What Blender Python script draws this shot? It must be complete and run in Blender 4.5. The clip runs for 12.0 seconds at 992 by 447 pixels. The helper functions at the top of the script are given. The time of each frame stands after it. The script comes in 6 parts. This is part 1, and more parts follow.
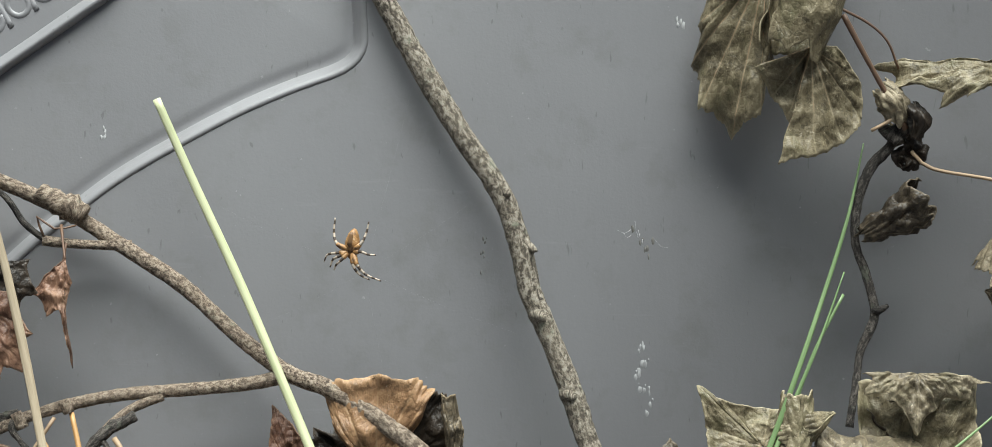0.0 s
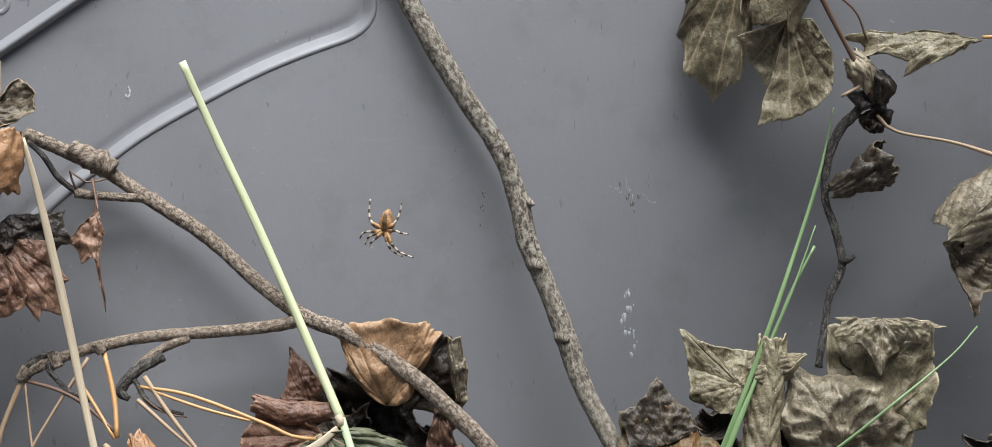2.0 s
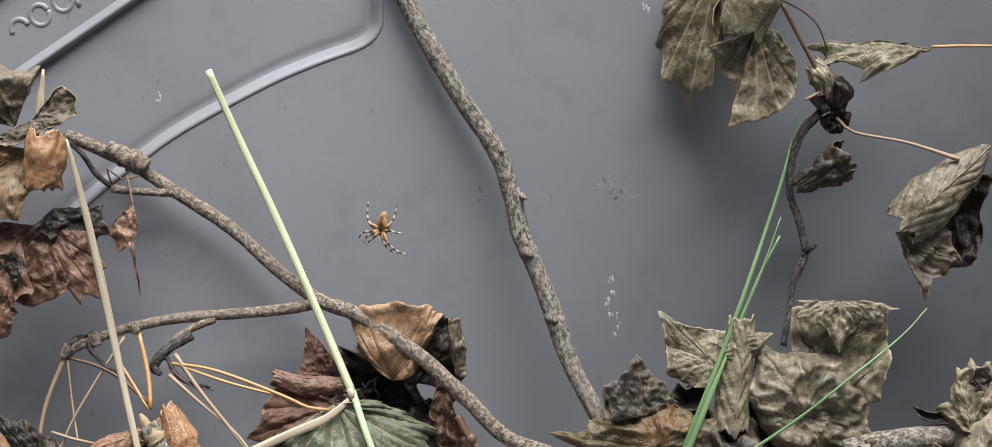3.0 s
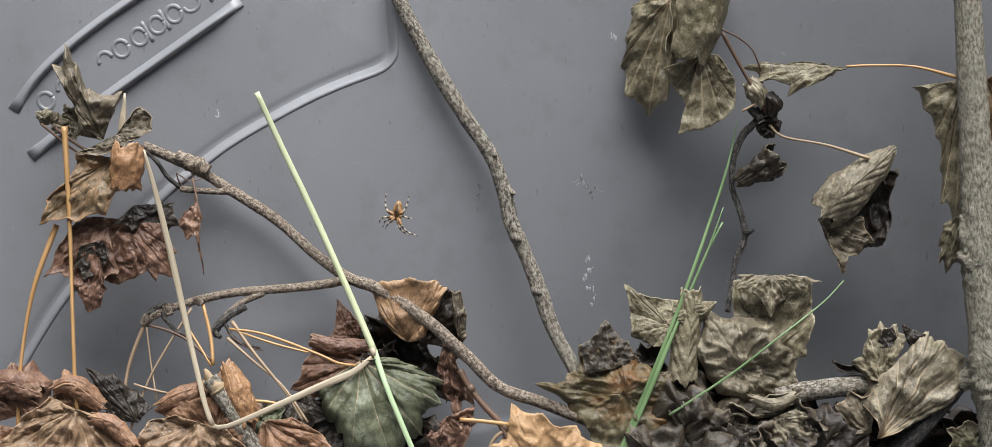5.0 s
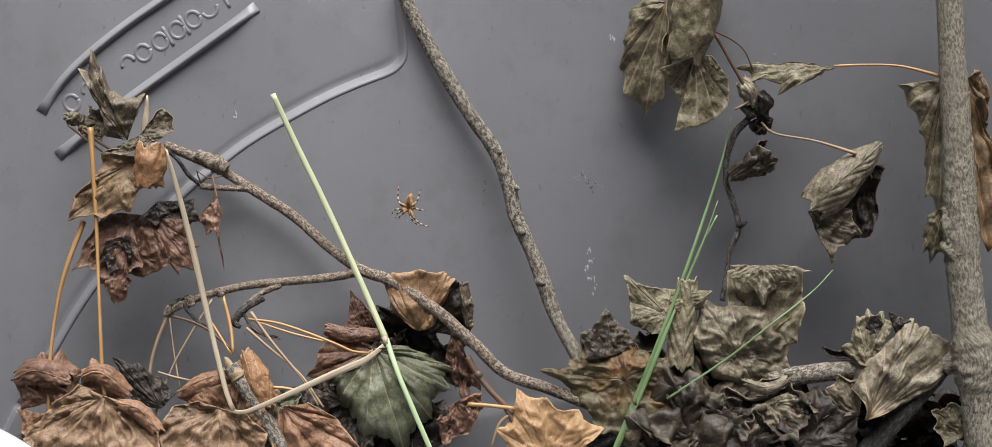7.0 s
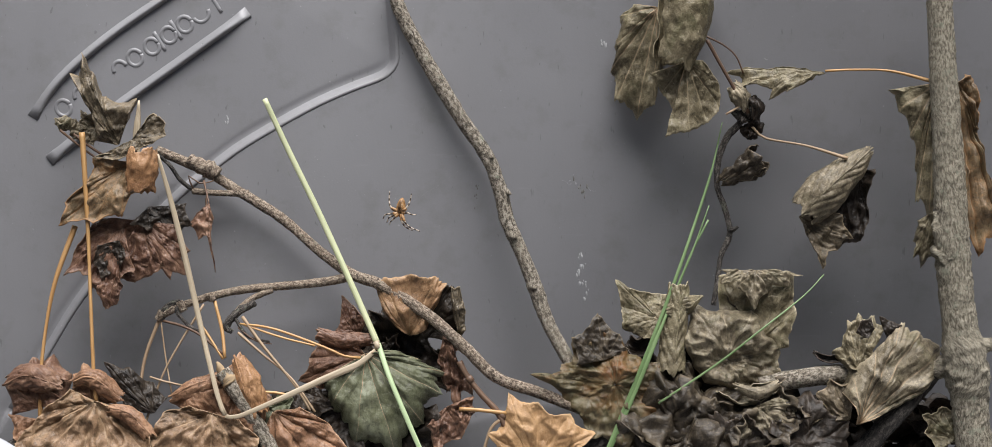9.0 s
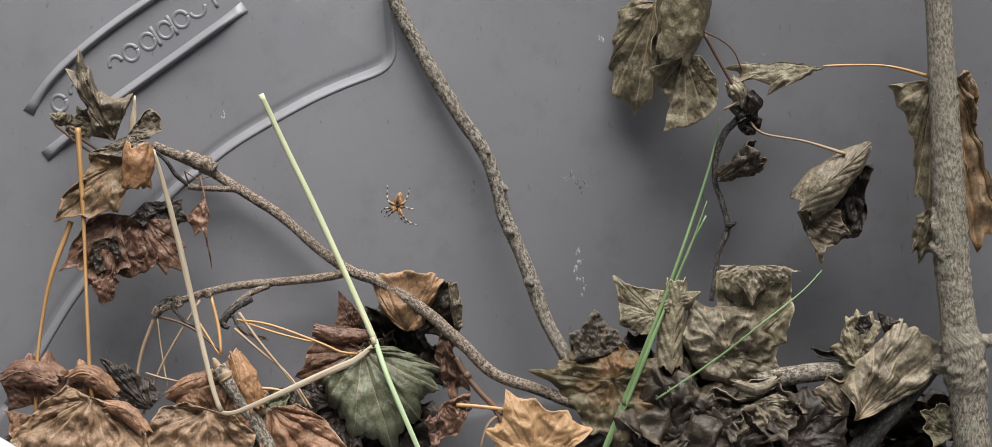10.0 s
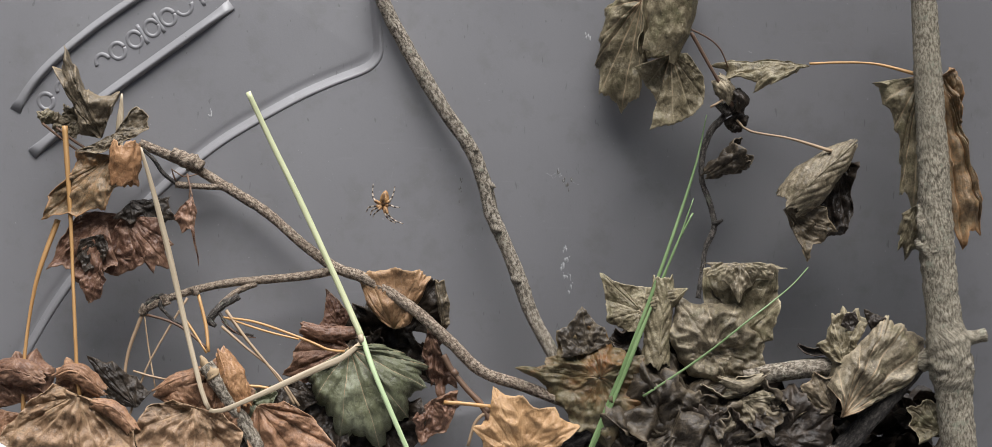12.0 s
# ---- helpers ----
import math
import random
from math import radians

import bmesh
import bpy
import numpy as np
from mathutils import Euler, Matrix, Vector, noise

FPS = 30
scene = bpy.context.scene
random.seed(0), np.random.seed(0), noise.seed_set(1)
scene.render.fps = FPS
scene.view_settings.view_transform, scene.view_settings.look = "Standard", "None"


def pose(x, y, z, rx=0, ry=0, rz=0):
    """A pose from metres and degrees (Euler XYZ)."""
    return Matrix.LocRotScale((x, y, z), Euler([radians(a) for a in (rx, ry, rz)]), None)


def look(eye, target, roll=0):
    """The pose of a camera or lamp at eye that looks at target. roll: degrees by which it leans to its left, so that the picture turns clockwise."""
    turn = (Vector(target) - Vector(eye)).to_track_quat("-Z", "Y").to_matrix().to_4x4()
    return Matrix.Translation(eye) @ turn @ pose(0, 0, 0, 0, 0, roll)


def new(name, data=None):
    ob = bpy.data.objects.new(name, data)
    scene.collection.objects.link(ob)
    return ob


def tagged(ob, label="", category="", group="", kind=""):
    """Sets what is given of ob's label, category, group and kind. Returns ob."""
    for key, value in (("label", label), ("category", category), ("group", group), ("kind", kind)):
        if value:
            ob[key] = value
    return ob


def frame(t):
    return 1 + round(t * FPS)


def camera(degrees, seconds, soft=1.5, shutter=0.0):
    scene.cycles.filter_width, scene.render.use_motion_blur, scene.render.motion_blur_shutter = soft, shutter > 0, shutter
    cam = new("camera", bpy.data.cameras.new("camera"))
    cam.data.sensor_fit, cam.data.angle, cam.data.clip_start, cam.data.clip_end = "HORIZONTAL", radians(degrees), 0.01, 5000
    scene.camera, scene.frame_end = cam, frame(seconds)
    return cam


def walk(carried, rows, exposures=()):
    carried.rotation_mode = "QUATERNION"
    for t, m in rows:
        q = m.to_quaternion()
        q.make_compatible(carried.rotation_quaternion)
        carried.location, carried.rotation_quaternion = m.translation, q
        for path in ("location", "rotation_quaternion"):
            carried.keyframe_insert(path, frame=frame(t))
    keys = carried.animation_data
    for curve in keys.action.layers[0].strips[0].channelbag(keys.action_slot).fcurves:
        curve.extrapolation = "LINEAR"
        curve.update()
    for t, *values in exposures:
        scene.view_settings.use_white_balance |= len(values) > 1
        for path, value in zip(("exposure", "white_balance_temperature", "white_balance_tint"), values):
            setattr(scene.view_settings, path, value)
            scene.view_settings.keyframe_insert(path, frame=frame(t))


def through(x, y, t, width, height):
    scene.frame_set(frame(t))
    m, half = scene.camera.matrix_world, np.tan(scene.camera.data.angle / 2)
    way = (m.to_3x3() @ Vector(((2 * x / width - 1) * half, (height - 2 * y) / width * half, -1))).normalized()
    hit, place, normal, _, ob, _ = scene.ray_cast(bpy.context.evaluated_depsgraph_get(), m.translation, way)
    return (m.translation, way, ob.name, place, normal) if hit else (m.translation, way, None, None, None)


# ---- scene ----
# ---------------------------------------------------------------- camera
cam = camera(30.0, 12.0, soft=0.3)
PATH = [
    (0, (0.0189, -0.6565, 0.3605), (0.0120, 0.0226, 0.1445), 0.95),
    (0.5, (0.0189, -0.6476, 0.3573), (0.0131, 0.0213, 0.1402), 0.95),
    (0.7, (0.0189, -0.6341, 0.3524), (0.0122, 0.0185, 0.1318), 1.37),
    (0.9, (0.0189, -0.6580, 0.3611), (0.0139, 0.0162, 0.1253), 1.35),
    (1, (-0.0161, -0.6984, 0.3758), (0.0104, 0.0165, 0.1274), 2.15),
    (1.5, (-0.0161, -0.7050, 0.3782), (0.0121, 0.0171, 0.1293), 2.13),
    (2, (-0.0161, -0.7118, 0.3807), (0.0118, 0.0164, 0.1272), 2.11),
    (2.5, (-0.0161, -0.7562, 0.3968), (0.0117, 0.0162, 0.1265), 2.02),
    (3, (-0.0161, -0.7896, 0.4090), (0.0139, 0.0152, 0.1239), 2.05),
    (5, (0.0189, -0.9764, 0.4770), (0.0172, 0.0139, 0.1188), 0.81),
    (5.5, (0.0189, -1.0004, 0.4857), (0.0169, 0.0138, 0.1184), 0.70),
    (6, (0.0189, -1.0265, 0.4952), (0.0143, 0.0132, 0.1169), 0.53),
    (6.5, (0.0189, -1.0269, 0.4954), (0.0138, 0.0130, 0.1163), 0.50),
    (7, (0.0189, -1.0262, 0.4951), (0.0141, 0.0127, 0.1154), 0.45),
    (9, (0.0189, -1.0272, 0.4955), (0.0191, 0.0137, 0.1181), 0.52),
    (9.5, (0.0189, -1.0253, 0.4948), (0.0189, 0.0132, 0.1168), 0.53),
    (10, (0.0189, -1.0242, 0.4944), (0.0208, 0.0128, 0.1157), 0.56),
    (10.5, (0.0189, -1.0235, 0.4941), (0.0231, 0.0124, 0.1145), 0.54),
    (11, (0.0189, -1.0240, 0.4943), (0.0255, 0.0124, 0.1147), 0.60),
    (11.5, (0.0189, -1.0245, 0.4945), (0.0261, 0.0123, 0.1142), 0.62),
    (12, (0.0189, -1.0256, 0.4949), (0.0285, 0.0123, 0.1144), 0.64),
]
LIGHT = [(0, 0.88, 6450, 0), (0.9, 0.86, 6450, 0), (1.0, 0.85, 6350, 4), (3.0, 0.82, 6200, 7.5), (5.0, 0.75, 6250, 7), (6.1, 0.70, 6350, 9), (6.5, 0.59, 6400, 9.5), (12, 0.59, 6540, 9.5)]
walk(cam, [(t, look(eye, target, roll)) for t, eye, target, roll in PATH], LIGHT)

# ---------------------------------------------------------------- daylight, thinly overcast
world = bpy.data.worlds.new("sky")
scene.world = world
world.use_nodes = True
wn = world.node_tree.nodes
sky = wn.new("ShaderNodeTexSky")
sky.sky_type, sky.sun_disc = "NISHITA", False
sky.sun_elevation, sky.sun_rotation = radians(80), radians(150)
sky.air_density, sky.dust_density = 1.0, 4.0
world.node_tree.links.new(sky.outputs[0], wn["Background"].inputs[0])
wn["Background"].inputs[1].default_value = 0.02
sun = new("sun", bpy.data.lights.new("sun", "SUN"))
sun.data.energy, sun.data.angle, sun.data.color = 5.0, radians(52), (0.985, 0.98, 1.0)
sun.matrix_world = look((0.12, -0.12, 2.3), (0, 0, 0))

# ---------------------------------------------------------------- the tub's own space: u along its wall, d out of the wall, w up the wall
LEAN, BASE = radians(20), 0.022
TUB = Matrix.Translation((0, 0, BASE)) @ Matrix.Rotation(-LEAN, 4, "X")


def pt(p):
    return TUB @ Vector((p[0], -p[1], p[2]))


# ---------------------------------------------------------------- materials
class Nodes:
    """A small wrapper to write node materials in few lines."""

    def __init__(self, name, rough=0.6):
        self.mat = bpy.data.materials.new(name)
        self.mat.use_nodes = True
        self.tree = self.mat.node_tree
        self.bsdf = self.tree.nodes["Principled BSDF"]
        self.bsdf.inputs["Roughness"].default_value = rough

    def add(self, kind, **values):
        n = self.tree.nodes.new("ShaderNode" + kind)
        for k, v in values.items():
            n.inputs[k.replace("_", " ")].default_value = v
        return n

    def link(self, a, b):
        self.tree.links.new(a, b)

    def coords(self, scale, kind="Object"):
        t = self.add("TexCoord")
        m = self.add("Mapping", Scale=scale)
        self.link(t.outputs[kind], m.inputs["Vector"])
        return m.outputs["Vector"]

    def noise(self, where, scale, detail=4, rough=0.6, distortion=0.0):
        n = self.add("TexNoise", Scale=scale, Detail=detail, Roughness=rough, Distortion=distortion)
        self.link(where, n.inputs["Vector"])
        return n.outputs["Fac"]

    def ramp(self, fac, stops):
        r = self.add("ValToRGB")
        while len(r.color_ramp.elements) < len(stops):
            r.color_ramp.elements.new(0.5)
        for e, (p, c) in zip(r.color_ramp.elements, stops):
            e.position, e.color = p, (*c, 1)
        self.link(fac, r.inputs["Fac"])
        return r.outputs["Color"]

    def mix(self, fac, a, b, blend="MIX"):
        m = self.tree.nodes.new("ShaderNodeMix")
        m.data_type, m.blend_type = "RGBA", blend
        for socket, v in ((m.inputs[0], fac), (m.inputs[6], a), (m.inputs[7], b)):
            if isinstance(v, (int, float)):
                socket.default_value = v
            elif isinstance(v, tuple):
                socket.default_value = (*v, 1)
            else:
                self.link(v, socket)
        return m.outputs[2]

    def bump(self, height, strength, distance=0.001):
        b = self.add("Bump", Strength=strength, Distance=distance)
        self.link(height, b.inputs["Height"])
        if self.bsdf.inputs["Normal"].is_linked:
            self.link(self.bsdf.inputs["Normal"].links[0].from_socket, b.inputs["Normal"])
        self.link(b.outputs["Normal"], self.bsdf.inputs["Normal"])

    def color(self, c):
        if isinstance(c, tuple):
            self.bsdf.inputs["Base Color"].default_value = (*c, 1)
        else:
            self.link(c, self.bsdf.inputs["Base Color"])


def grey(v):
    return (v, v, v)


def plastic_material():
    n = Nodes("weathered_grey_plastic", 0.5)
    o = n.coords((1, 1, 1))
    cloud = n.ramp(n.noise(o, 5, 4), [(0.3, (0.203, 0.200, 0.206)), (0.7, (0.239, 0.236, 0.243))])
    grime = n.ramp(n.noise(o, 38, 6, 0.7), [(0.52, grey(0)), (0.75, grey(0.45))])
    c = n.mix(grime, cloud, (0.15, 0.145, 0.135))
    long = n.coords((160, 160, 22))
    scuff = n.ramp(n.noise(long, 1.0, 3, 0.6, 0.6), [(0.70, grey(0)), (0.82, grey(0.2))])
    c = n.mix(scuff, c, (0.11, 0.105, 0.10))
    scratch = n.ramp(n.noise(n.coords((420, 420, 34)), 1.0, 2, 0.5, 0.3), [(0.71, grey(0)), (0.76, grey(0.5))])
    c = n.mix(scratch, c, (0.10, 0.10, 0.10))
    flat = n.ramp(n.noise(n.coords((30, 30, 300)), 1.0, 3, 0.6, 0.3), [(0.66, grey(0)), (0.78, grey(0.25))])
    c = n.mix(flat, c, (0.30, 0.30, 0.31))
    speck = n.ramp(n.noise(o, 320, 2), [(0.74, grey(0)), (0.80, grey(0.7))])
    c = n.mix(speck, c, (0.36, 0.36, 0.36))
    n.color(c)
    r = n.ramp(n.noise(o, 24, 5), [(0.3, grey(0.38)), (0.75, grey(0.55))])
    n.link(r, n.bsdf.inputs["Roughness"])
    n.bsdf.inputs["Specular IOR Level"].default_value = 0.65
    n.bump(n.noise(o, 900, 2), 0.15, 0.0003)
    n.bump(n.noise(n.coords((60, 60, 8)), 1.0, 4), 0.15, 0.001)
    return n.mat


def bark_material(name, dark, mid, light, scale=1.0, lichen=0.0, spotted=0.85, grain=(330, 130)):
    n = Nodes(name, 0.85)
    uv = n.coords((grain[0] * scale, grain[1] * scale, 1), "UV")
    streak = n.noise(uv, 1.0, 6, 0.72, 0.25)
    o = n.coords((1, 1, 1))
    spots = n.noise(o, 520 * scale, 5, 0.75)
    c = n.ramp(streak, [(0.43, dark), (0.50, mid), (0.58, light)])
    c = n.mix(n.ramp(spots, [(0.53, grey(0)), (0.60, grey(spotted))]), c, dark)
    big = n.ramp(n.noise(o, 28, 3), [(0.35, grey(0)), (0.7, grey(0.5))])
    c = n.mix(big, c, mid)
    if lichen:
        spot = n.ramp(n.noise(o, 130, 3, 0.7), [(0.60, grey(0)), (0.68, grey(lichen))])
        c = n.mix(spot, c, (0.33, 0.35, 0.26))
    n.color(c)
    n.bump(streak, 1.0, 0.0025)
    n.bump(spots, 0.8, 0.0015)
    return n.mat


def leaf_material(name, base, blotch, dark, pale, moss=0.0, through=0.12):
    n = Nodes(name, 0.45)
    info = n.add("ObjectInfo")
    away = n.add("VectorMath")
    away.operation = "MULTIPLY_ADD"
    n.link(info.outputs["Random"], away.inputs[0])
    away.inputs[1].default_value = (7.0, 5.0, 3.0)
    n.link(n.coords((1, 1, 1)), away.inputs[2])
    o = away.outputs[0]
    big = n.noise(o, 22, 6, 0.66, 0.8)
    c = n.ramp(big, [(0.28, dark), (0.42, base), (0.58, blotch), (0.76, pale)])
    fine = n.noise(o, 210, 6, 0.75, 0.5)
    c = n.mix(n.ramp(fine, [(0.38, grey(0.6)), (0.48, grey(0))]), c, dark)
    c = n.mix(n.ramp(fine, [(0.53, grey(0)), (0.64, grey(0.4))]), c, pale)
    if moss:
        g = n.ramp(n.noise(o, 48, 5, 0.7, 1.0), [(0.50, grey(0)), (0.66, grey(moss))])
        c = n.mix(g, c, (0.13, 0.135, 0.06))
    rib = n.add("Attribute")
    rib.attribute_name = "rib"
    c = n.mix(n.ramp(rib.outputs["Fac"], [(0.25, grey(0)), (0.95, grey(0.4))]), c, pale)
    rim = n.add("Attribute")
    rim.attribute_name = "rim"
    c = n.mix(n.ramp(rim.outputs["Fac"], [(0.55, grey(0)), (1.0, grey(0.6))]), c, pale)
    lines = n.add("TexVoronoi", Scale=260)
    lines.feature = "DISTANCE_TO_EDGE"
    wob = n.add("TexNoise", Scale=60, Detail=3)
    n.link(o, wob.inputs["Vector"])
    warp = n.add("VectorMath")
    warp.operation = "MULTIPLY_ADD"
    n.link(wob.outputs["Color"], warp.inputs[0])
    warp.inputs[1].default_value = (0.02, 0.02, 0.02)
    n.link(o, warp.inputs[2])
    n.link(warp.outputs[0], lines.inputs["Vector"])
    c = n.mix(n.ramp(lines.outputs["Distance"], [(0.0, grey(0.14)), (0.08, grey(0))]), c, pale)
    specks = n.ramp(n.noise(o, 330, 3, 0.6), [(0.60, grey(0)), (0.68, grey(0.35))])
    c = n.mix(specks, c, dark)
    fleck = n.ramp(n.noise(o, 620, 2), [(0.66, grey(0)), (0.72, grey(0.5))])
    c = n.mix(fleck, c, pale)
    n.color(c)
    n.bsdf.inputs["Specular IOR Level"].default_value = 0.36
    net = n.add("TexVoronoi", Scale=330)
    net.feature = "DISTANCE_TO_EDGE"
    n.link(o, net.inputs["Vector"])
    n.bump(n.ramp(net.outputs["Distance"], [(0.0, grey(0)), (0.12, grey(1))]), 0.22, 0.0005)
    n.bump(n.noise(o, 70, 4, 0.55, 1.2), 0.28, 0.004)
    wr = n.noise(n.coords((260, 260, 60)), 1.0, 4, 0.6, 1.5)
    n.bump(wr, 0.45, 0.002)
    t = n.add("BsdfTranslucent")
    n.link(c, t.inputs["Color"])
    m = n.add("MixShader", Fac=through)
    out = n.tree.nodes["Material Output"]
    n.link(n.bsdf.outputs[0], m.inputs[1])
    n.link(t.outputs[0], m.inputs[2])
    n.link(m.outputs[0], out.inputs["Surface"])
    return n.mat


def fibre_material(name, a, b, rough=0.5, lengthwise=True):
    n = Nodes(name, rough)
    uv = n.coords((420, 22, 1) if lengthwise else (60, 60, 1), "UV")
    f = n.noise(uv, 1.0, 4, 0.6)
    n.color(n.ramp(f, [(0.35, a), (0.65, b)]))
    n.bump(f, 0.4, 0.0004)
    return n.mat


PLASTIC = plastic_material()
RIM = fibre_material("pale_rim_plastic", (0.42, 0.43, 0.45), (0.52, 0.53, 0.55), 0.5, False)
BARK = bark_material("grey_brown_bark", (0.065, 0.052, 0.038), (0.29, 0.245, 0.185), (0.56, 0.50, 0.41), 1.6, 0.5, 0.4, (330, 200))
TWIG_BARK = bark_material("brown_twig_bark", (0.10, 0.072, 0.052), (0.33, 0.25, 0.18), (0.58, 0.48, 0.37), 1.9, 0.35, 0.5, (330, 230))
TRUNK_BARK = bark_material("pale_grey_bark", (0.14, 0.117, 0.082), (0.335, 0.295, 0.22), (0.52, 0.465, 0.36), 2.4, 0.5, 0.35, (300, 120))
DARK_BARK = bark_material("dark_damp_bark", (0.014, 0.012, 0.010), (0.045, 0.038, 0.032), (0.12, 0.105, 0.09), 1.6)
VINE_BARK = bark_material("dark_vine_bark", (0.025, 0.021, 0.018), (0.085, 0.073, 0.062), (0.24, 0.21, 0.18), 2.0, 0.4)
CUT_WOOD = fibre_material("cut_wood", (0.24, 0.165, 0.09), (0.38, 0.275, 0.16), 0.8, False)
GREY_LEAF = leaf_material("dead_leaf_grey_green", (0.1230, 0.1000, 0.0590), (0.2000, 0.1660, 0.1020), (0.0315, 0.0250, 0.0144), (0.4620, 0.3950, 0.2610), 0.35)
ASH_LEAF = leaf_material("dead_leaf_ash", (0.1418, 0.1150, 0.0747), (0.2258, 0.1870, 0.1260), (0.0315, 0.0240, 0.0144), (0.4830, 0.4050, 0.2790), 0.25)
BROWN_LEAF = leaf_material("dead_leaf_brown", (0.1995, 0.1042, 0.0577), (0.3045, 0.1660, 0.0949), (0.0525, 0.0251, 0.0130), (0.4725, 0.2895, 0.1721))
PURPLE_LEAF = leaf_material("dead_leaf_plum_brown", (0.1313, 0.0656, 0.0418), (0.1995, 0.1081, 0.0688), (0.0420, 0.0193, 0.0130), (0.3465, 0.2171, 0.1395))
# Near-black: serves dark leaves and also paints the shade of hollows between leaves.
DARK_LEAF = leaf_material("dead_leaf_dark_and_shaded", (0.0179, 0.0130, 0.0093), (0.0336, 0.0251, 0.0177), (0.0053, 0.0039, 0.0028), (0.0945, 0.0704, 0.0502))
OCHRE_LEAF = leaf_material("dead_leaf_ochre", (0.3570, 0.2075, 0.0977), (0.4410, 0.2654, 0.1302), (0.2520, 0.1399, 0.0605), (0.5460, 0.3570, 0.1860))
TAN_LEAF = leaf_material("dead_leaf_tan", (0.2835, 0.1447, 0.0670), (0.3570, 0.1930, 0.0930), (0.1260, 0.0598, 0.0279), (0.4620, 0.2750, 0.1442))
GREEN_LEAF = leaf_material("fading_green_leaf", (0.0900, 0.0950, 0.0520), (0.1400, 0.1450, 0.0850), (0.0550, 0.0500, 0.0360), (0.2300, 0.2450, 0.1650), 0.3)
WARM_LEAF = leaf_material("dead_leaf_orange_grey", (0.1575, 0.1081, 0.0614), (0.2258, 0.1592, 0.0930), (0.0525, 0.0357, 0.0214), (0.4200, 0.2171, 0.0884), 0.2)
UMBER_LEAF = leaf_material("dead_leaf_umber", (0.0930, 0.0750, 0.0500), (0.1580, 0.1260, 0.0850), (0.0315, 0.0220, 0.0135), (0.3885, 0.3000, 0.1890))
SAND_LEAF = leaf_material("dead_leaf_grey_tan", (0.195, 0.118, 0.066), (0.30, 0.188, 0.110), (0.045, 0.027, 0.015), (0.48, 0.33, 0.20), 0.12)
DRY_LEAF = leaf_material("dead_leaf_golden_tan", (0.245, 0.137, 0.068), (0.34, 0.20, 0.106), (0.08, 0.045, 0.022), (0.49, 0.32, 0.175))
# Darker than the olive-brown heap leaves: shade low in the heap is in the colour.
DEEP_BROWN_LEAF = leaf_material("dead_leaf_deep_brown", (0.029, 0.022, 0.015), (0.052, 0.040, 0.027), (0.010, 0.008, 0.006), (0.19, 0.15, 0.10))
RUST_LEAF = leaf_material("rust_spotted_leaf", (0.1600, 0.0680, 0.0210), (0.1000, 0.0800, 0.0420), (0.0200, 0.0140, 0.0080), (0.2100, 0.1700, 0.1000), 0.3)
PETIOLE = fibre_material("orange_petiole", (0.36, 0.19, 0.065), (0.52, 0.31, 0.13), 0.45)
DARK_PETIOLE = fibre_material("brown_petiole", (0.09, 0.05, 0.032), (0.17, 0.10, 0.06), 0.55)
PALE_PETIOLE = fibre_material("tan_petiole", (0.25, 0.17, 0.10), (0.40, 0.285, 0.18), 0.55)
VEIN = fibre_material("pale_leaf_vein", (0.28, 0.19, 0.11), (0.40, 0.29, 0.18), 0.55)
STRAW = fibre_material("pale_green_straw", (0.42, 0.45, 0.25), (0.60, 0.61, 0.39), 0.4)
DRY_REED = fibre_material("dry_tan_reed", (0.30, 0.235, 0.155), (0.48, 0.40, 0.285), 0.5)
GRASS = fibre_material("green_grass", (0.10, 0.165, 0.06), (0.20, 0.29, 0.13), 0.4)
STALK_GREEN = fibre_material("pale_green_stem", (0.30, 0.40, 0.20), (0.45, 0.54, 0.32), 0.4)
FINE_SILK = fibre_material("fine_silk", (0.20, 0.20, 0.20), (0.24, 0.24, 0.24), 0.4, False)
CHALK = fibre_material("chalky_white_smear", (0.26, 0.26, 0.26), (0.40, 0.40, 0.40), 0.8, False)
SOIL_DIRT = fibre_material("dark_dirt_smear", (0.13, 0.122, 0.11), (0.17, 0.162, 0.15), 0.9, False)


# ---------------------------------------------------------------- builders
def smooth(x):
    x = max(0.0, min(1.0, x))
    return x * x * (3 - 2 * x)


def link_mesh(name, mesh, material, parent=None, at=None):
    mesh.materials.append(material)
    for p in mesh.polygons:
        p.use_smooth = True
    ob = new(name, mesh)
    if at is not None:
        ob.location = at
    if parent is not None:
        ob.parent = parent
        ob.matrix_parent_inverse = Matrix.Translation(-parent.location)
    return ob


def part(name, bm, material, parent, label=""):
    mesh = bpy.data.meshes.new(name)
    bm.to_mesh(mesh)
    bm.free()
    return tagged(link_mesh(name, mesh, material, parent), label)


def spline(points, step):
    """A smooth line through the points, in even steps."""
    pts = [Vector(p) for p in points]
    pts = [pts[0] * 2 - pts[1], *pts, pts[-1] * 2 - pts[-2]]
    out = []
    for a, b, c, d in zip(pts, pts[1:], pts[2:], pts[3:]):
        n = max(2, int((c - b).length / step))
        for i in range(n):
            t = i / n
            out.append(0.5 * (2 * b + (c - a) * t + (2 * a - 5 * b + 4 * c - d) * t * t + (3 * b - a - 3 * c + d) * t ** 3))
    out.append(pts[-2])
    return out


